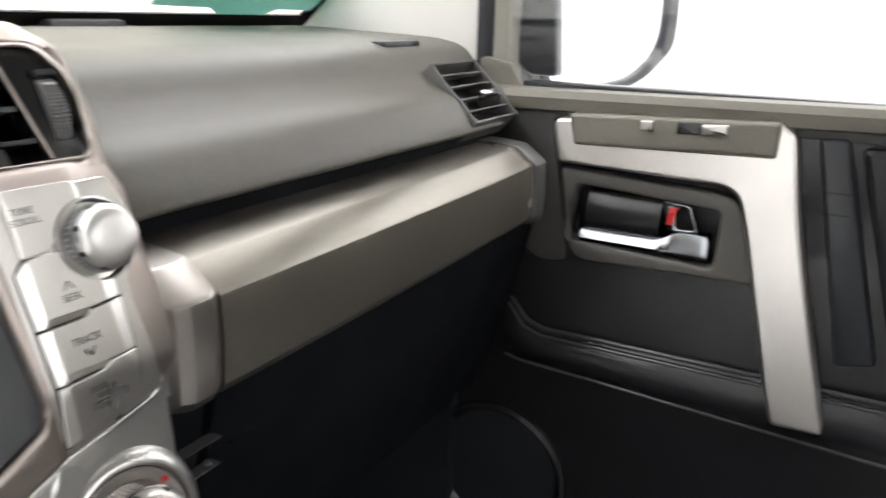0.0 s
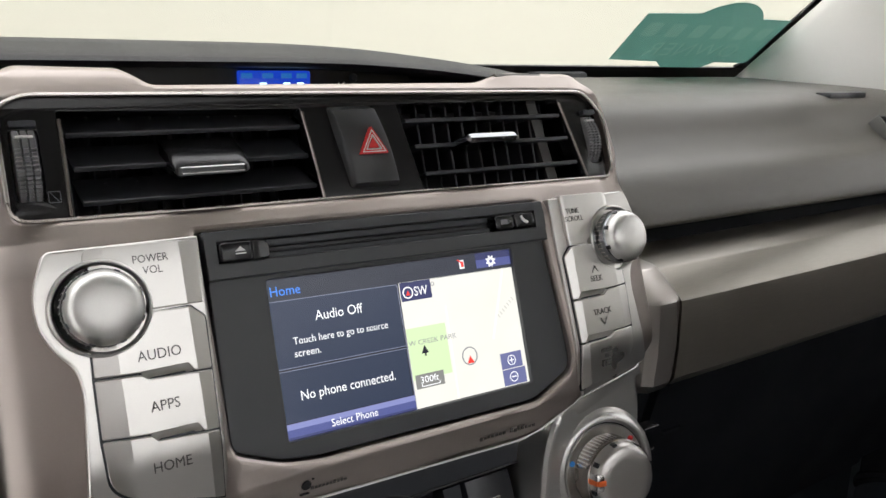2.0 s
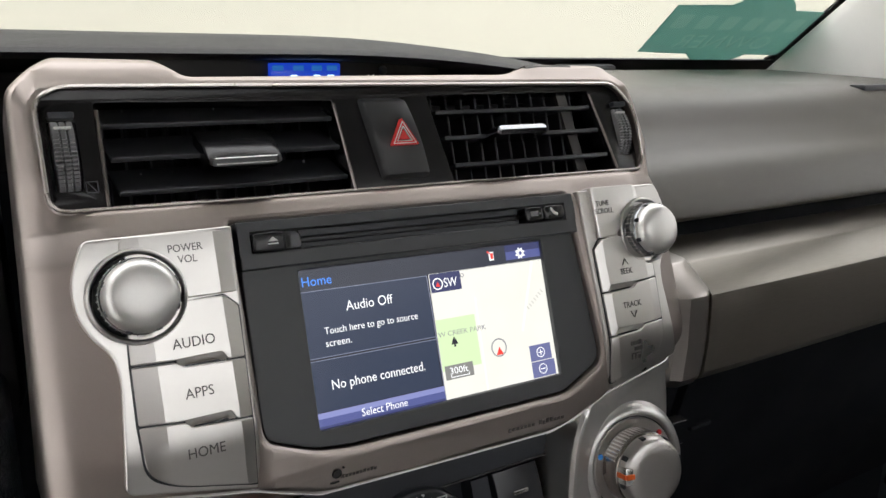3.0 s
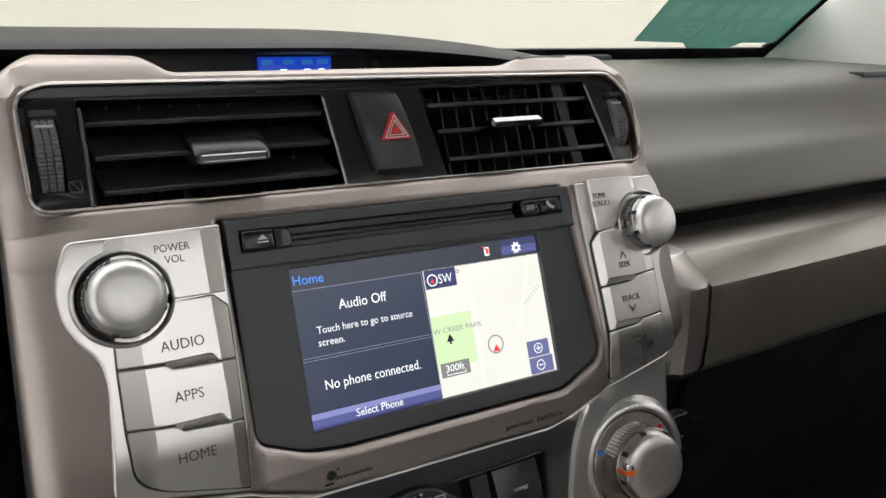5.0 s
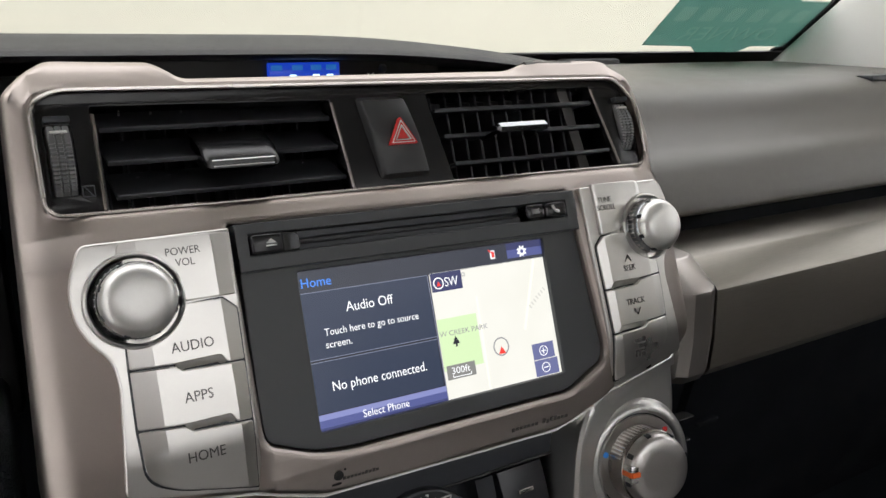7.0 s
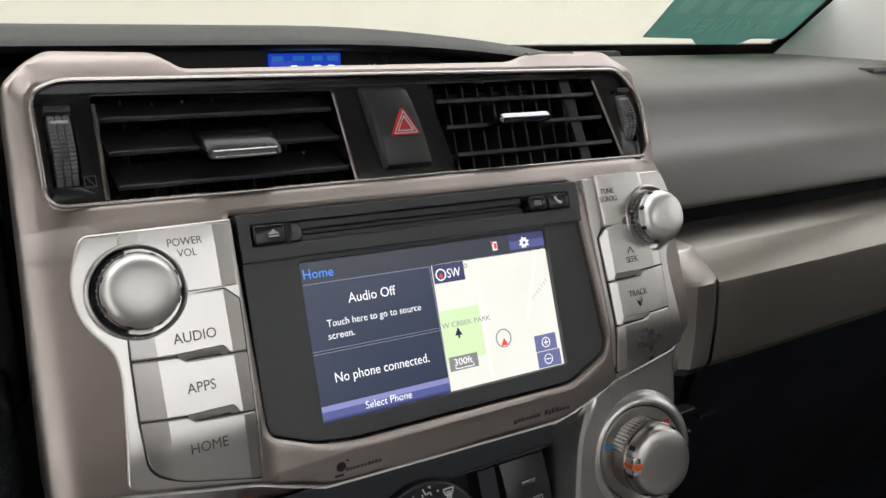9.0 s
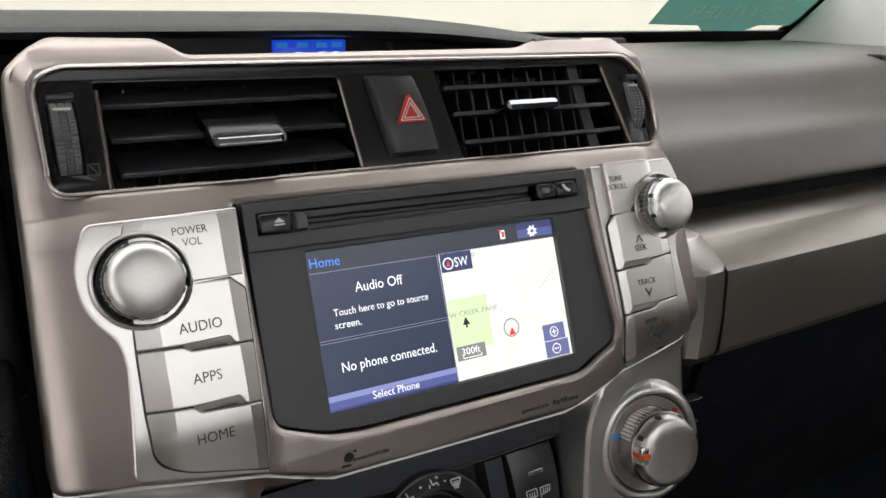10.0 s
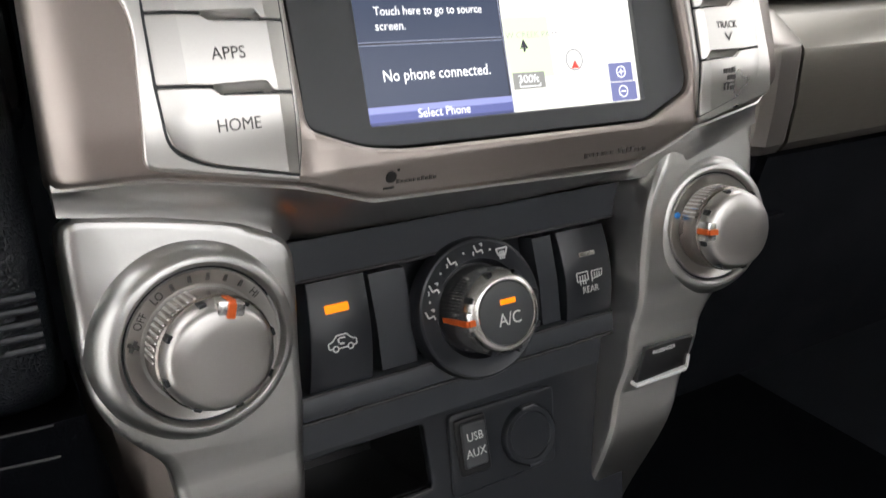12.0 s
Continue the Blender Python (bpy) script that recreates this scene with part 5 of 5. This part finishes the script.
# underside of the fascia: a scoop down to the side pods, a shelf over the panel
EDGE = [(-0.180, -0.0420), (-0.165, -0.0428), (-0.150, -0.0435), (-0.135, -0.0462), (-0.120, -0.0492), (-0.108, -0.0515), (-0.101, -0.0530), (-0.090, -0.0566), (-0.080, -0.0600), (-0.072, -0.0625), (-0.04, -0.0635), (0.0, -0.0648), (0.035, -0.0660), (0.062, -0.0670), (0.075, -0.0625), (0.088, -0.0580), (0.101, -0.0535), (0.125, -0.0493), (0.150, -0.0450), (0.177, -0.0345)]
PODTOP = [(-0.181, -0.0515), (-0.150, -0.0562), (-0.122, -0.0625), (-0.109, -0.0685), (-0.1005, -0.0745), (-0.080, -0.0770), (0.0, -0.0780), (0.097, -0.0765), (0.178, -0.0560)]


def pod_top(x):
    for (a, za), (b, zb) in zip(PODTOP, PODTOP[1:]):
        if x <= b:
            return za + (zb - za) * max(0.0, (x - a) / (b - a))
    return PODTOP[-1][1]


sec = []
for x, z in EDGE:
    mid = max(0.0, min(1.0, (0.106 - abs(x)) / 0.016))
    mid = mid * mid * (3 - 2 * mid)
    y0 = face_y(x, z) + 0.003
    yb = (0.0195 if x < 0 else 0.027) * (1 - mid) + 0.060 * mid
    zb = pod_top(x)
    row = [(x, y0 + 0.004, z + 0.004), (x, y0, z + 0.001), (x, y0 - 0.0006, z - 0.0012)]
    for k in range(1, 9):
        t = k / 8
        sag = math.sin(math.pi * t / 2)
        row.append((x, y0 + (yb - y0) * (sag * (1 - mid) + t * mid), z - 0.0012 + (zb - z + 0.0012) * ((1 - math.cos(math.pi * t / 2)) * (1 - mid) + t ** 1.6 * mid)))
    row += [(x, yb + 0.012, zb + 0.002), (x, y0 + 0.03, z + 0.006)]
    sec.append(row)
part("lower_lip", loft(sec), PODSILVER, climate, "grey metallic scooped underside of the fascia", 50)


def pod_y(x, z):
    return ramp(-z, [(0.040, 0.0175), (0.070, 0.0200), (0.135, 0.0265), (0.165, 0.035), (0.20, 0.046), (0.29, 0.080)]) + 6 * max(0, abs(x) - 0.163) ** 2 + (0.008 if x > 0 else 0.0)


LEFTPOD = [(-0.1812, -0.0505), (-0.1500, -0.0555), (-0.1220, -0.0615), (-0.1090, -0.0675), (-0.1000, -0.0745), (-0.1003, -0.0900), (-0.1030, -0.1230), (-0.1060, -0.1700), (-0.1064, -0.2000), (-0.1040, -0.2850), (-0.1480, -0.2850), (-0.1545, -0.2000), (-0.1572, -0.1660), (-0.1590, -0.1500), (-0.1680, -0.1395), (-0.1760, -0.1300), (-0.1812, -0.1170), (-0.1818, -0.1000), (-0.1818, -0.0850)]
RIGHTPOD = [(0.1772, -0.0350), (0.1772, -0.0650), (0.1722, -0.0946), (0.1600, -0.1230), (0.1470, -0.1413), (0.1380, -0.1560), (0.1330, -0.1680), (0.1290, -0.1877), (0.1175, -0.2179), (0.1021, -0.2531), (0.0900, -0.2850), (0.0500, -0.2850), (0.0608, -0.2536), (0.0680, -0.2220), (0.0773, -0.1855), (0.0837, -0.1475), (0.0900, -0.1064), (0.0930, -0.0900), (0.0985, -0.0770), (0.1100, -0.0600), (0.1250, -0.0500)]
for loop in (LEFTPOD, RIGHTPOD):
    part("pod", plate([rounded(loop, 0.010)], 0, 0.05, 0.0050, pod_y, [s * v for s in (-1, 1) for v in (0.163, 0.167, 0.171, 0.175)], [-0.28 + 0.008 * k for k in range(30)]), PODSILVER, climate, "silver side pod", 30)
part("pod_side", loft([[(-0.150, y, z), (-0.157, y + 0.001, z), (-0.1650, y + 0.003, z), (-0.1715 + g, y + 0.007, z), (-0.1735 + g, y + 0.012, z), (-0.1775 + g, y + 0.030, z), (-0.178 + g, 0.120, z), (-0.150, 0.120, z)] for y, z, g in ((0.040, -0.122, -0.004), (0.042, -0.136, -0.003), (0.044, -0.150, -0.001), (0.048, -0.165, 0.002), (0.054, -0.19, 0.005), (0.064, -0.22, 0.008), (0.075, -0.25, 0.010), (0.088, -0.285, 0.012))]), SILVER, climate, "champagne side of the console leg", 40)


def dial(at, knob, label, height=0.022):
    d = part("rotary_dial", lathe([(0.0400, -0.0080), (0.0392, -0.0030), (0.0378, 0.0004), (0.0364, 0.0026), (0.0350, 0.0042), (0.0338, 0.0052), (0.0326, 0.0057), (0.0314, 0.0058), (0.0304, 0.0052), (0.0298, 0.0040), (0.0297, 0.0026)], at, 72), PODSILVER, climate, label)
    part("gap", lathe([(0.0298, 0.0010), (0.0298, 0.0030), (0.0288, 0.0030), (0.0286, 0.0005)], at, 72), BLACK, d)
    part("dial_face", lathe([(0.0288, 0.0), (0.0288, 0.0038), (0.0283, 0.0044), (0.0232, 0.0030), (0.0226, 0.0005)], at, 72), KNOBSATIN, d, "satin dial face")
    part("well", lathe([(0.0230, 0.0), (0.0228, 0.0012), (0.002, 0.0012)], at), GLOSSBLACK, d)
    k = part("knob", lathe([(knob + 0.0008, 0.0), (knob + 0.0006, 0.003), (knob, height - 0.0062), (knob - 0.0006, height - 0.0036), (knob - 0.0018, height - 0.0012), (knob - 0.0034, height), (knob * 0.5, height + 0.0006), (0.0003, height + 0.0007)], at, 64), KNOBSATIN, d, "satin silver knob")
    # Sleeve added to give the knob side its dark reflections.
    part("dark_sleeve", lathe([(knob + 0.0004, 0.0028), (knob + 0.0012, 0.0034), (knob + 0.0009, height - 0.0080), (knob + 0.0002, height - 0.0072)], at, 64), EDGEDARK, k, "dark sleeve added for dark reflections on the knob side")
    notches(k, at, knob, height - 0.0065, height - 0.0025, 8, 0.2, BLACK, 0.0030)
    return d, k


FAN, TEMP = (-0.1400, 0.0240, -0.1050), (0.1372, 0.0320, -0.1080)
TURN_FAN, TURN_TEMP = 9, 5     # the dials face a little downwards
fan, fank = dial(FAN, 0.0207, "silver fan speed dial", 0.0235)
temp, tempk = dial(TEMP, 0.0215, "silver temperature dial", 0.0245)
for ob, at, deg, side in ((fan, FAN, TURN_FAN, 6), (temp, TEMP, TURN_TEMP, -8)):
    c = Vector(at) - ORIGIN[ob.name]
    ob.matrix_basis = Matrix.Translation(c) @ Matrix.Rotation(radians(deg), 4, "X") @ Matrix.Rotation(radians(side), 4, "Z") @ Matrix.Translation(-c)


def around(at, r, deg, bm):
    """Lay a small mark, drawn upright at the origin, on a dial at an angle from the top, clockwise."""
    m = Matrix.Translation(at) @ Matrix.Rotation(radians(deg), 4, "Y") @ Matrix.Translation((0, 0, r))
    return turned(bm, m)


def orange_mark(at, deg, knob, height, parent):
    part("pointer", around(at, 0, deg, joined(box(-0.0015, 0.0015, -height - 0.0002, -0.004, knob - 0.0010, knob + 0.0005, 0.0003, 1), turned(box(-0.0015, 0.0015, -height - 0.0012, -height + 0.003, knob - 0.0062, knob - 0.0006, 0.0003, 1), Matrix()))), ORANGE, parent, "orange pointer")
    part("pointer_block", around(at, 0, deg, box(-0.0052, 0.0052, -height - 0.0004, -0.004, knob - 0.0058, knob - 0.0001, 0.0012)), SATIN, parent)


orange_mark(FAN, 16, 0.0207, 0.0235, fank)
orange_mark(TEMP, -84, 0.0215, 0.0245, tempk)
for k in range(13):
    part("rib", around(FAN, 0, -84 + 6 * k, box(-0.0006, 0.0006, -0.015, -0.004, 0.0212, 0.0223, 0.0003, 1)), SATIN, fank)
    part("rib", around(TEMP, 0, -66 + 6 * k, box(-0.0006, 0.0006, -0.015, -0.004, 0.0220, 0.0231, 0.0003, 1)), SATIN, tempk)
YD = -0.0041
for deg in (-20, -5, 10, 25, 39):
    part("scale_mark", around(FAN, 0.0258, deg, box(-0.0006, 0.0006, YD - 0.0002, YD + 0.002, -0.0013, 0.0013)), INK, fan)
for body, deg in (("OFF", -56), ("LO", -34), ("HI", 54)):
    part("lettering", around(FAN, 0.0258, deg, lettering(body, 0, 0, YD, 0.0044, "CENTER", 0.85)), INK, fan)
part("fan_icon", around(FAN, 0.0258, -76, joined(*[turned(box(-0.0007, 0.0007, YD - 0.0002, YD + 0.001, 0.0003, 0.0022), Matrix.Rotation(radians(a), 4, "Y")) for a in (20, 110, 200, 290)])), INK, fan)
part("cold_mark", around(TEMP, 0.0258, -68, lathe([(0.0018, 0.0), (0.0018, 0.0046)], (0, 0, 0), 16)), BLUEINK, temp, "blue cold mark")
part("hot_mark", around(TEMP, 0.0258, 52, lathe([(0.0016, 0.0), (0.0016, 0.0046)], (0, 0, 0), 16)), REDINK, temp, "red hot mark")

# black centre panel: strips, recessed row of switches, shelf
part("panel", box(-0.108, 0.108, 0.074, 0.078, -0.17, -0.074), BLACK, climate, "black back of the switch row")
part("strip", loft([[(x, 0.0560, -0.0770), (x, 0.0580, -0.0945), (x, 0.062, -0.0960), (x, 0.075, -0.0960), (x, 0.075, -0.0770)] for x in (-0.106, 0.0, 0.106)]), CHARCOAL, climate, "black upper strip", 25)
part("strip", loft([[(x, 0.0760, -0.1455), (x, 0.0610, -0.1460), (x, 0.0580, -0.1472), (x, 0.0568, -0.1535), (x, 0.0574, -0.1570), (x, 0.0600, -0.1590), (x, 0.0672, -0.1610), (x, 0.0690, -0.1760), (x, 0.078, -0.1760)] for x in (-0.108, 0.0, 0.092)]), CHARCOAL, climate, "black lower strip", 25)


def switch(top, foot, z0, z1, front, label, bow=0.004):
    """A bowed rocker; top and foot give its two side edges at the upper and lower end."""
    sec = []
    for k in range(13):
        t = k / 12
        z = z0 + (z1 - z0) * t
        x0, x1 = foot[0] + (top[0] - foot[0]) * t, foot[1] + (top[1] - foot[1]) * t
        y = front - bow * math.sin(math.pi * t)
        sec.append([(x0, 0.075, z), (x0, y + 0.0014, z), (x0 + 0.0004, y + 0.0004, z), (x0 + 0.0012, y, z), (x1 - 0.0012, y, z), (x1 - 0.0004, y + 0.0004, z), (x1, y + 0.0014, z), (x1, 0.075, z)])
    return part("switch", loft(sec), BLACK, climate, label, 40)


AMBER = glow("amber_lamp", (1.0, 0.24, 0.004), 0.75)
rec = switch((-0.0860, -0.0572), (-0.0922, -0.0605), -0.1462, -0.0968, 0.0600, "black air recirculation switch")
part("lamp", box(-0.0799, -0.0686, 0.0555, 0.060, -0.1116, -0.1078, 0.0004, 1), AMBER, rec, "lit amber lamp")
yr, cx, cz = 0.0558, -0.0744, -0.1253
car = [(-0.0068, -0.0022, -0.0068, 0.0002), (-0.0068, 0.0002, -0.0044, 0.0012), (-0.0044, 0.0012, -0.0024, 0.0034), (-0.0024, 0.0034, 0.0024, 0.0034), (0.0024, 0.0034, 0.0044, 0.0012), (0.0044, 0.0012, 0.0068, 0.0002), (0.0068, 0.0002, 0.0068, -0.0022), (0.0068, -0.0022, 0.0050, -0.0024), (0.0022, -0.0026, -0.0022, -0.0026), (-0.0050, -0.0024, -0.0068, -0.0022)]
part("car_icon", joined(strokes(yr, 0.0006, *[(cx + a, cz + b, cx + c, cz + d) for a, b, c, d in car]), *[plate([circle(cx + q, cz - 0.0026, 0.0016, 16), circle(cx + q, cz - 0.0026, 0.0010, 16)], yr - 0.0003, yr) for q in (-0.0036, 0.0036)], strokes(yr, 0.0008, (cx - 0.0014, cz + 0.0020, cx + 0.0016, cz + 0.0020), (cx - 0.0018, cz + 0.0018, cx - 0.0018, cz - 0.0002), (cx - 0.0014, cz - 0.0006, cx + 0.0008, cz - 0.0006))), WHITEINK, rec)
for xa, xb in ((-0.0548, -0.0360), (0.0395, 0.0515)):
    part("filler", loft([[(x, 0.075, -0.1462), (x, 0.0620, -0.1450), (x, 0.0600, -0.1220), (x, 0.0615, -0.0985), (x, 0.075, -0.0970)] for x in (xa, xb)]), CHARCOAL, climate, "", 40)
rear = switch((0.0540, 0.0868), (0.0538, 0.0852), -0.1470, -0.0980, 0.0602, "black rear defogger switch")
part("lamp", box(0.0648, 0.0756, 0.0558, 0.060, -0.1132, -0.1106, 0.0004, 1), SATIN, rear, "unlit grey lamp")
part("lettering", lettering("REAR", 0.0696, -0.1312, 0.0559, 0.0052, "CENTER", 0.9), WHITEINK, rear)
part("glass_icon", strokes(yr, 0.0006, (0.0612, -0.1212, 0.0686, -0.1212), (0.0612, -0.1212, 0.0612, -0.1258), (0.0686, -0.1212, 0.0686, -0.1258), (0.0612, -0.1258, 0.0686, -0.1258), (0.0632, -0.1228, 0.0632, -0.1278), (0.0649, -0.1228, 0.0649, -0.1278), (0.0666, -0.1228, 0.0666, -0.1278)), WHITEINK, rear)
part("glass_icon", strokes(yr, 0.0006, (0.0712, -0.1216, 0.0784, -0.1216), (0.0712, -0.1216, 0.0712, -0.1274), (0.0784, -0.1216, 0.0778, -0.1250), (0.0778, -0.1250, 0.0712, -0.1258), (0.0732, -0.1226, 0.0732, -0.1250), (0.0748, -0.1226, 0.0748, -0.1250), (0.0763, -0.1226, 0.0763, -0.1248)), WHITEINK, rear)

AC = (-0.0016, 0.0585, -0.1258)
mode = part("mode_dial", lathe([(0.0356, -0.004), (0.0358, 0.0020), (0.0354, 0.0046), (0.0345, 0.0062), (0.0334, 0.0066), (0.0325, 0.0062), (0.0250, 0.0058), (0.0225, 0.001)], AC, 72), BLACK, climate, "black air direction dial")
part("knob", lathe([(0.0218, 0.0), (0.0216, 0.004), (0.0210, 0.0205), (0.0207, 0.0232), (0.0199, 0.0252), (0.0186, 0.0274), (0.0170, 0.0287), (0.0158, 0.0288), (0.0154, 0.0284), (0.0153, 0.0270)], AC, 64), SATIN, mode, "satin silver ring knob")
ack = part("ac_button", lathe([(0.0153, 0.021), (0.0153, 0.0276), (0.0149, 0.0285), (0.0120, 0.0292), (0.006, 0.0297), (0.0003, 0.0298)], AC, 64), BEZEL, mode, "black push button in the knob")
notches(mode, AC, 0.0206, 0.0225, 0.0276, 8, 0.3, BLACK, 0.0030)
for k in range(11):
    part("rib", around(AC, 0, -78 + 4.2 * k, box(-0.0005, 0.0005, -0.020, -0.006, 0.0205, 0.0214, 0.0003, 1)), GLOSSBLACK, mode)
orange_mark(AC, -93, 0.0212, 0.0272, mode)
part("lettering", lettering("A/C", AC[0] + 0.0004, AC[2] - 0.0028, AC[1] - 0.0300, 0.0085, "CENTER", 0.92), WHITEINK, ack)
part("lamp", box(AC[0] - 0.0038, AC[0] + 0.0048, AC[1] - 0.0302, AC[1] - 0.025, AC[2] + 0.0044, AC[2] + 0.0070, 0.0003, 1), AMBER, ack, "lit amber lamp")


def seat_icon(deg, extra=""):
    q = AC[1] - 0.0066
    lines = [(-0.0018, 0.0018, -0.0006, -0.0012), (-0.0006, -0.0012, 0.0018, -0.0006), (0.0018, -0.0006, 0.0024, -0.0022)]
    if "up" in extra:
        lines += [(0.0010, 0.0020, 0.0024, 0.0020), (0.0024, 0.0020, 0.0020, 0.0010)]
    if "down" in extra:
        lines += [(-0.0024, -0.0006, -0.0024, -0.0024)]
    if "glass" in extra:
        lines = [(-0.0028, 0.0022, 0.0028, 0.0022), (-0.0028, 0.0022, -0.0018, -0.0008), (0.0028, 0.0022, 0.0018, -0.0008), (-0.0018, -0.0008, 0.0018, -0.0008), (-0.0010, 0.0010, -0.0010, -0.0026), (0.0, 0.0010, 0.0, -0.0026), (0.0010, 0.0010, 0.0010, -0.0026)]
    x, z = AC[0] + 0.0294 * math.sin(radians(deg)), AC[2] + 0.0294 * math.cos(radians(deg))
    part("mode_icon", strokes(q, 0.0008, *[(x + 1.15 * a, z + 1.15 * b, x + 1.15 * c, z + 1.15 * d) for a, b, c, d in lines]), WHITEINK, mode)


for deg, extra in ((-84, "up"), (-59, "updown"), (-27, "down"), (4, "updown"), (32, "glass")):
    seat_icon(deg, extra)
for deg in (-72, -43, -12, 18):
    part("mode_dot", plate([circle(AC[0] + 0.0294 * math.sin(radians(deg)), AC[2] + 0.0294 * math.cos(radians(deg)), 0.0006, 8)], AC[1] - 0.0066, AC[1] - 0.0063), WHITEINK, mode)

# ---- lower stack: tray and sockets ----
lower = thing("lower_console_panel", "black lower console panel with tray and sockets", "console", (0, 0.07, -0.2))
TRAY = rounded(rect(-0.1000, -0.0345, -0.2130, -0.1795), 0.003)
part("panel", plate([rounded([(-0.110, -0.1740), (0.098, -0.1740), (0.080, -0.290), (-0.108, -0.290)], 0.002), TRAY], 0.0705, 0.0765, 0.001), BLACK, lower)
for b in ((-0.105, -0.030, 0.0765, 0.15, -0.217, -0.213), (-0.105, -0.030, 0.0765, 0.15, -0.1795, -0.1755), (-0.105, -0.100, 0.0765, 0.15, -0.213, -0.1795), (-0.0345, -0.0305, 0.0765, 0.15, -0.213, -0.1795), (-0.105, -0.030, 0.15, 0.154, -0.217, -0.1755)):
    part("tray_wall", box(*b), VENTBLACK, lower)
part("tray_edge", box(-0.0995, -0.0350, 0.0690, 0.0745, -0.2146, -0.2128, 0.0006), BEADGREY, lower, "glossy front edge of the tray")
part("socket_plate", plate([rounded([(-0.0245, -0.2225), (0.0400, -0.2215), (0.0445, -0.1800), (-0.0215, -0.1785)], 0.004)], 0.0675, 0.0725, 0.0014), BLACK, lower)
usb = part("usb_cover", plate([rounded(rect(-0.0196, -0.0012, -0.2120, -0.1820), 0.002)], 0.0662, 0.070, 0.0008), VENTBLACK, lower)
part("usb_flap", plate([rounded([(-0.0174, -0.2080), (-0.0036, -0.2078), (-0.0028, -0.1845), (-0.0166, -0.1840)], 0.0018)], 0.0640, 0.069, 0.0012), BEZEL, usb, "grey lettered flap")
part("lettering", joined(lettering("USB", -0.0100, -0.1918, 0.0637, 0.0062, "CENTER", 0.92), lettering("AUX", -0.0104, -0.2002, 0.0637, 0.0062, "CENTER", 0.92)), WHITEINK, usb)
sock = part("power_socket_cap", lathe([(0.0165, 0), (0.0165, 0.003), (0.0155, 0.0045), (0.0130, 0.0042), (0.0125, 0.0036), (0.0003, 0.0042)], (0.0236, 0.0678, -0.2015), 40), BLACK, lower, "black power socket cap")
part("tab", box(0.0196, 0.0276, 0.0623, 0.0663, -0.1870, -0.1848, 0.0008), BEZEL, sock)
part("tab", box(0.0200, 0.0280, 0.0628, 0.0663, -0.2180, -0.2164, 0.0005), CHARCOAL, sock)

# Thin tubes added along the strips so their edges carry a highlight line.
for pts in ([(-0.107, 0.0583, -0.1470), (0.091, 0.0583, -0.1470)], [(-0.107, 0.0578, -0.1585), (0.090, 0.0578, -0.1585)], [(-0.105, 0.0574, -0.0950), (0.105, 0.0574, -0.0950)]):
    part("strip_edge", tube(pts, 0.0008, 8), BEADGREY, climate, "thin tube added so the strip edge shows a highlight")

# passenger airbag indicator on the pod's leg
bag = thing("airbag_indicator", "black passenger airbag indicator with a pale bar", "indicator", (0.108, 0.05, -0.175))
m = Matrix.Translation((0.1055, 0.0445, -0.1768)) @ Matrix.Rotation(radians(18), 4, "X")
part("window", turned(plate([[(-0.0206, -0.0102), (0.0162, -0.0088), (0.0194, 0.0090), (-0.0160, 0.0100)]], -0.0012, 0.006, 0.0006), m), GLOSSBLACK, bag)
part("lettering", turned(lettering("PASSENGER", -0.0030, 0.0066, -0.0014, 0.0034, "CENTER", 0.95), m), WHITEINK, bag)
part("bar", turned(joined(box(-0.0214, 0.0165, -0.0026, 0.004, -0.0122, -0.0100, 0.0006), box(0.0160, 0.0178, -0.0024, 0.004, -0.0104, -0.0020, 0.0005)), m), WHITEINK, bag, "pale bar")

# ---- driver side: dark knee panel beside the stack ----
knee = thing("driver_knee_panel", "black grained driver-side lower dash panel", "dashboard", (-0.3, 0.05, -0.1))
prof = [(0.12, 0.010), (0.060, 0.012), (0.030, 0.004), (0.014, -0.012), (0.008, -0.040), (0.012, -0.075), (0.024, -0.105), (0.05, -0.120), (0.12, -0.120)]
pl = curve_through([(y, z, 0) for y, z in prof], 4)
part("pad", loft([[(x, y + b, z) for y, z, _ in pl] for x, b in ((-0.48, 0), (-0.30, 0), (-0.205, 0.002), (-0.195, 0.008), (-0.1885, 0.02), (-0.186, 0.04))]), LEATHER, knee, "grained black pad", 50)
# Lower knee panel, its shade put into the colour.
part("lower_panel", loft([[(x, 0.03, -0.122), (x, 0.05, -0.20), (x, 0.085, -0.32), (x, 0.16, -0.32), (x, 0.16, -0.122)] for x in (-0.48, -0.30, -0.183)]), KNEESHADE, knee, "", 40)
for k in range(5):
    z = -0.0752 - 0.0046 * k
    part("slat", box(-0.240, -0.1905, 0.0125 + 0.0020 * k, 0.04, z - 0.0013, z + 0.0013, 0.0010), BLACK, knee)
for z, y, slope in ((-0.1226, 0.0290, 0.04), (-0.1350, 0.0325, 0.07)):
    part("seam", tube([(-0.40, y, z + slope * 0.207), (-0.1935, y, z)], 0.0005, 6), BEADGREY, knee, "thin pale panel edge")
part("binnacle_side", box(-0.48, -0.179, 0.075, 0.16, -0.01, 0.15, 0.01), VENTBLACK, knee, "dark side of the instrument binnacle")
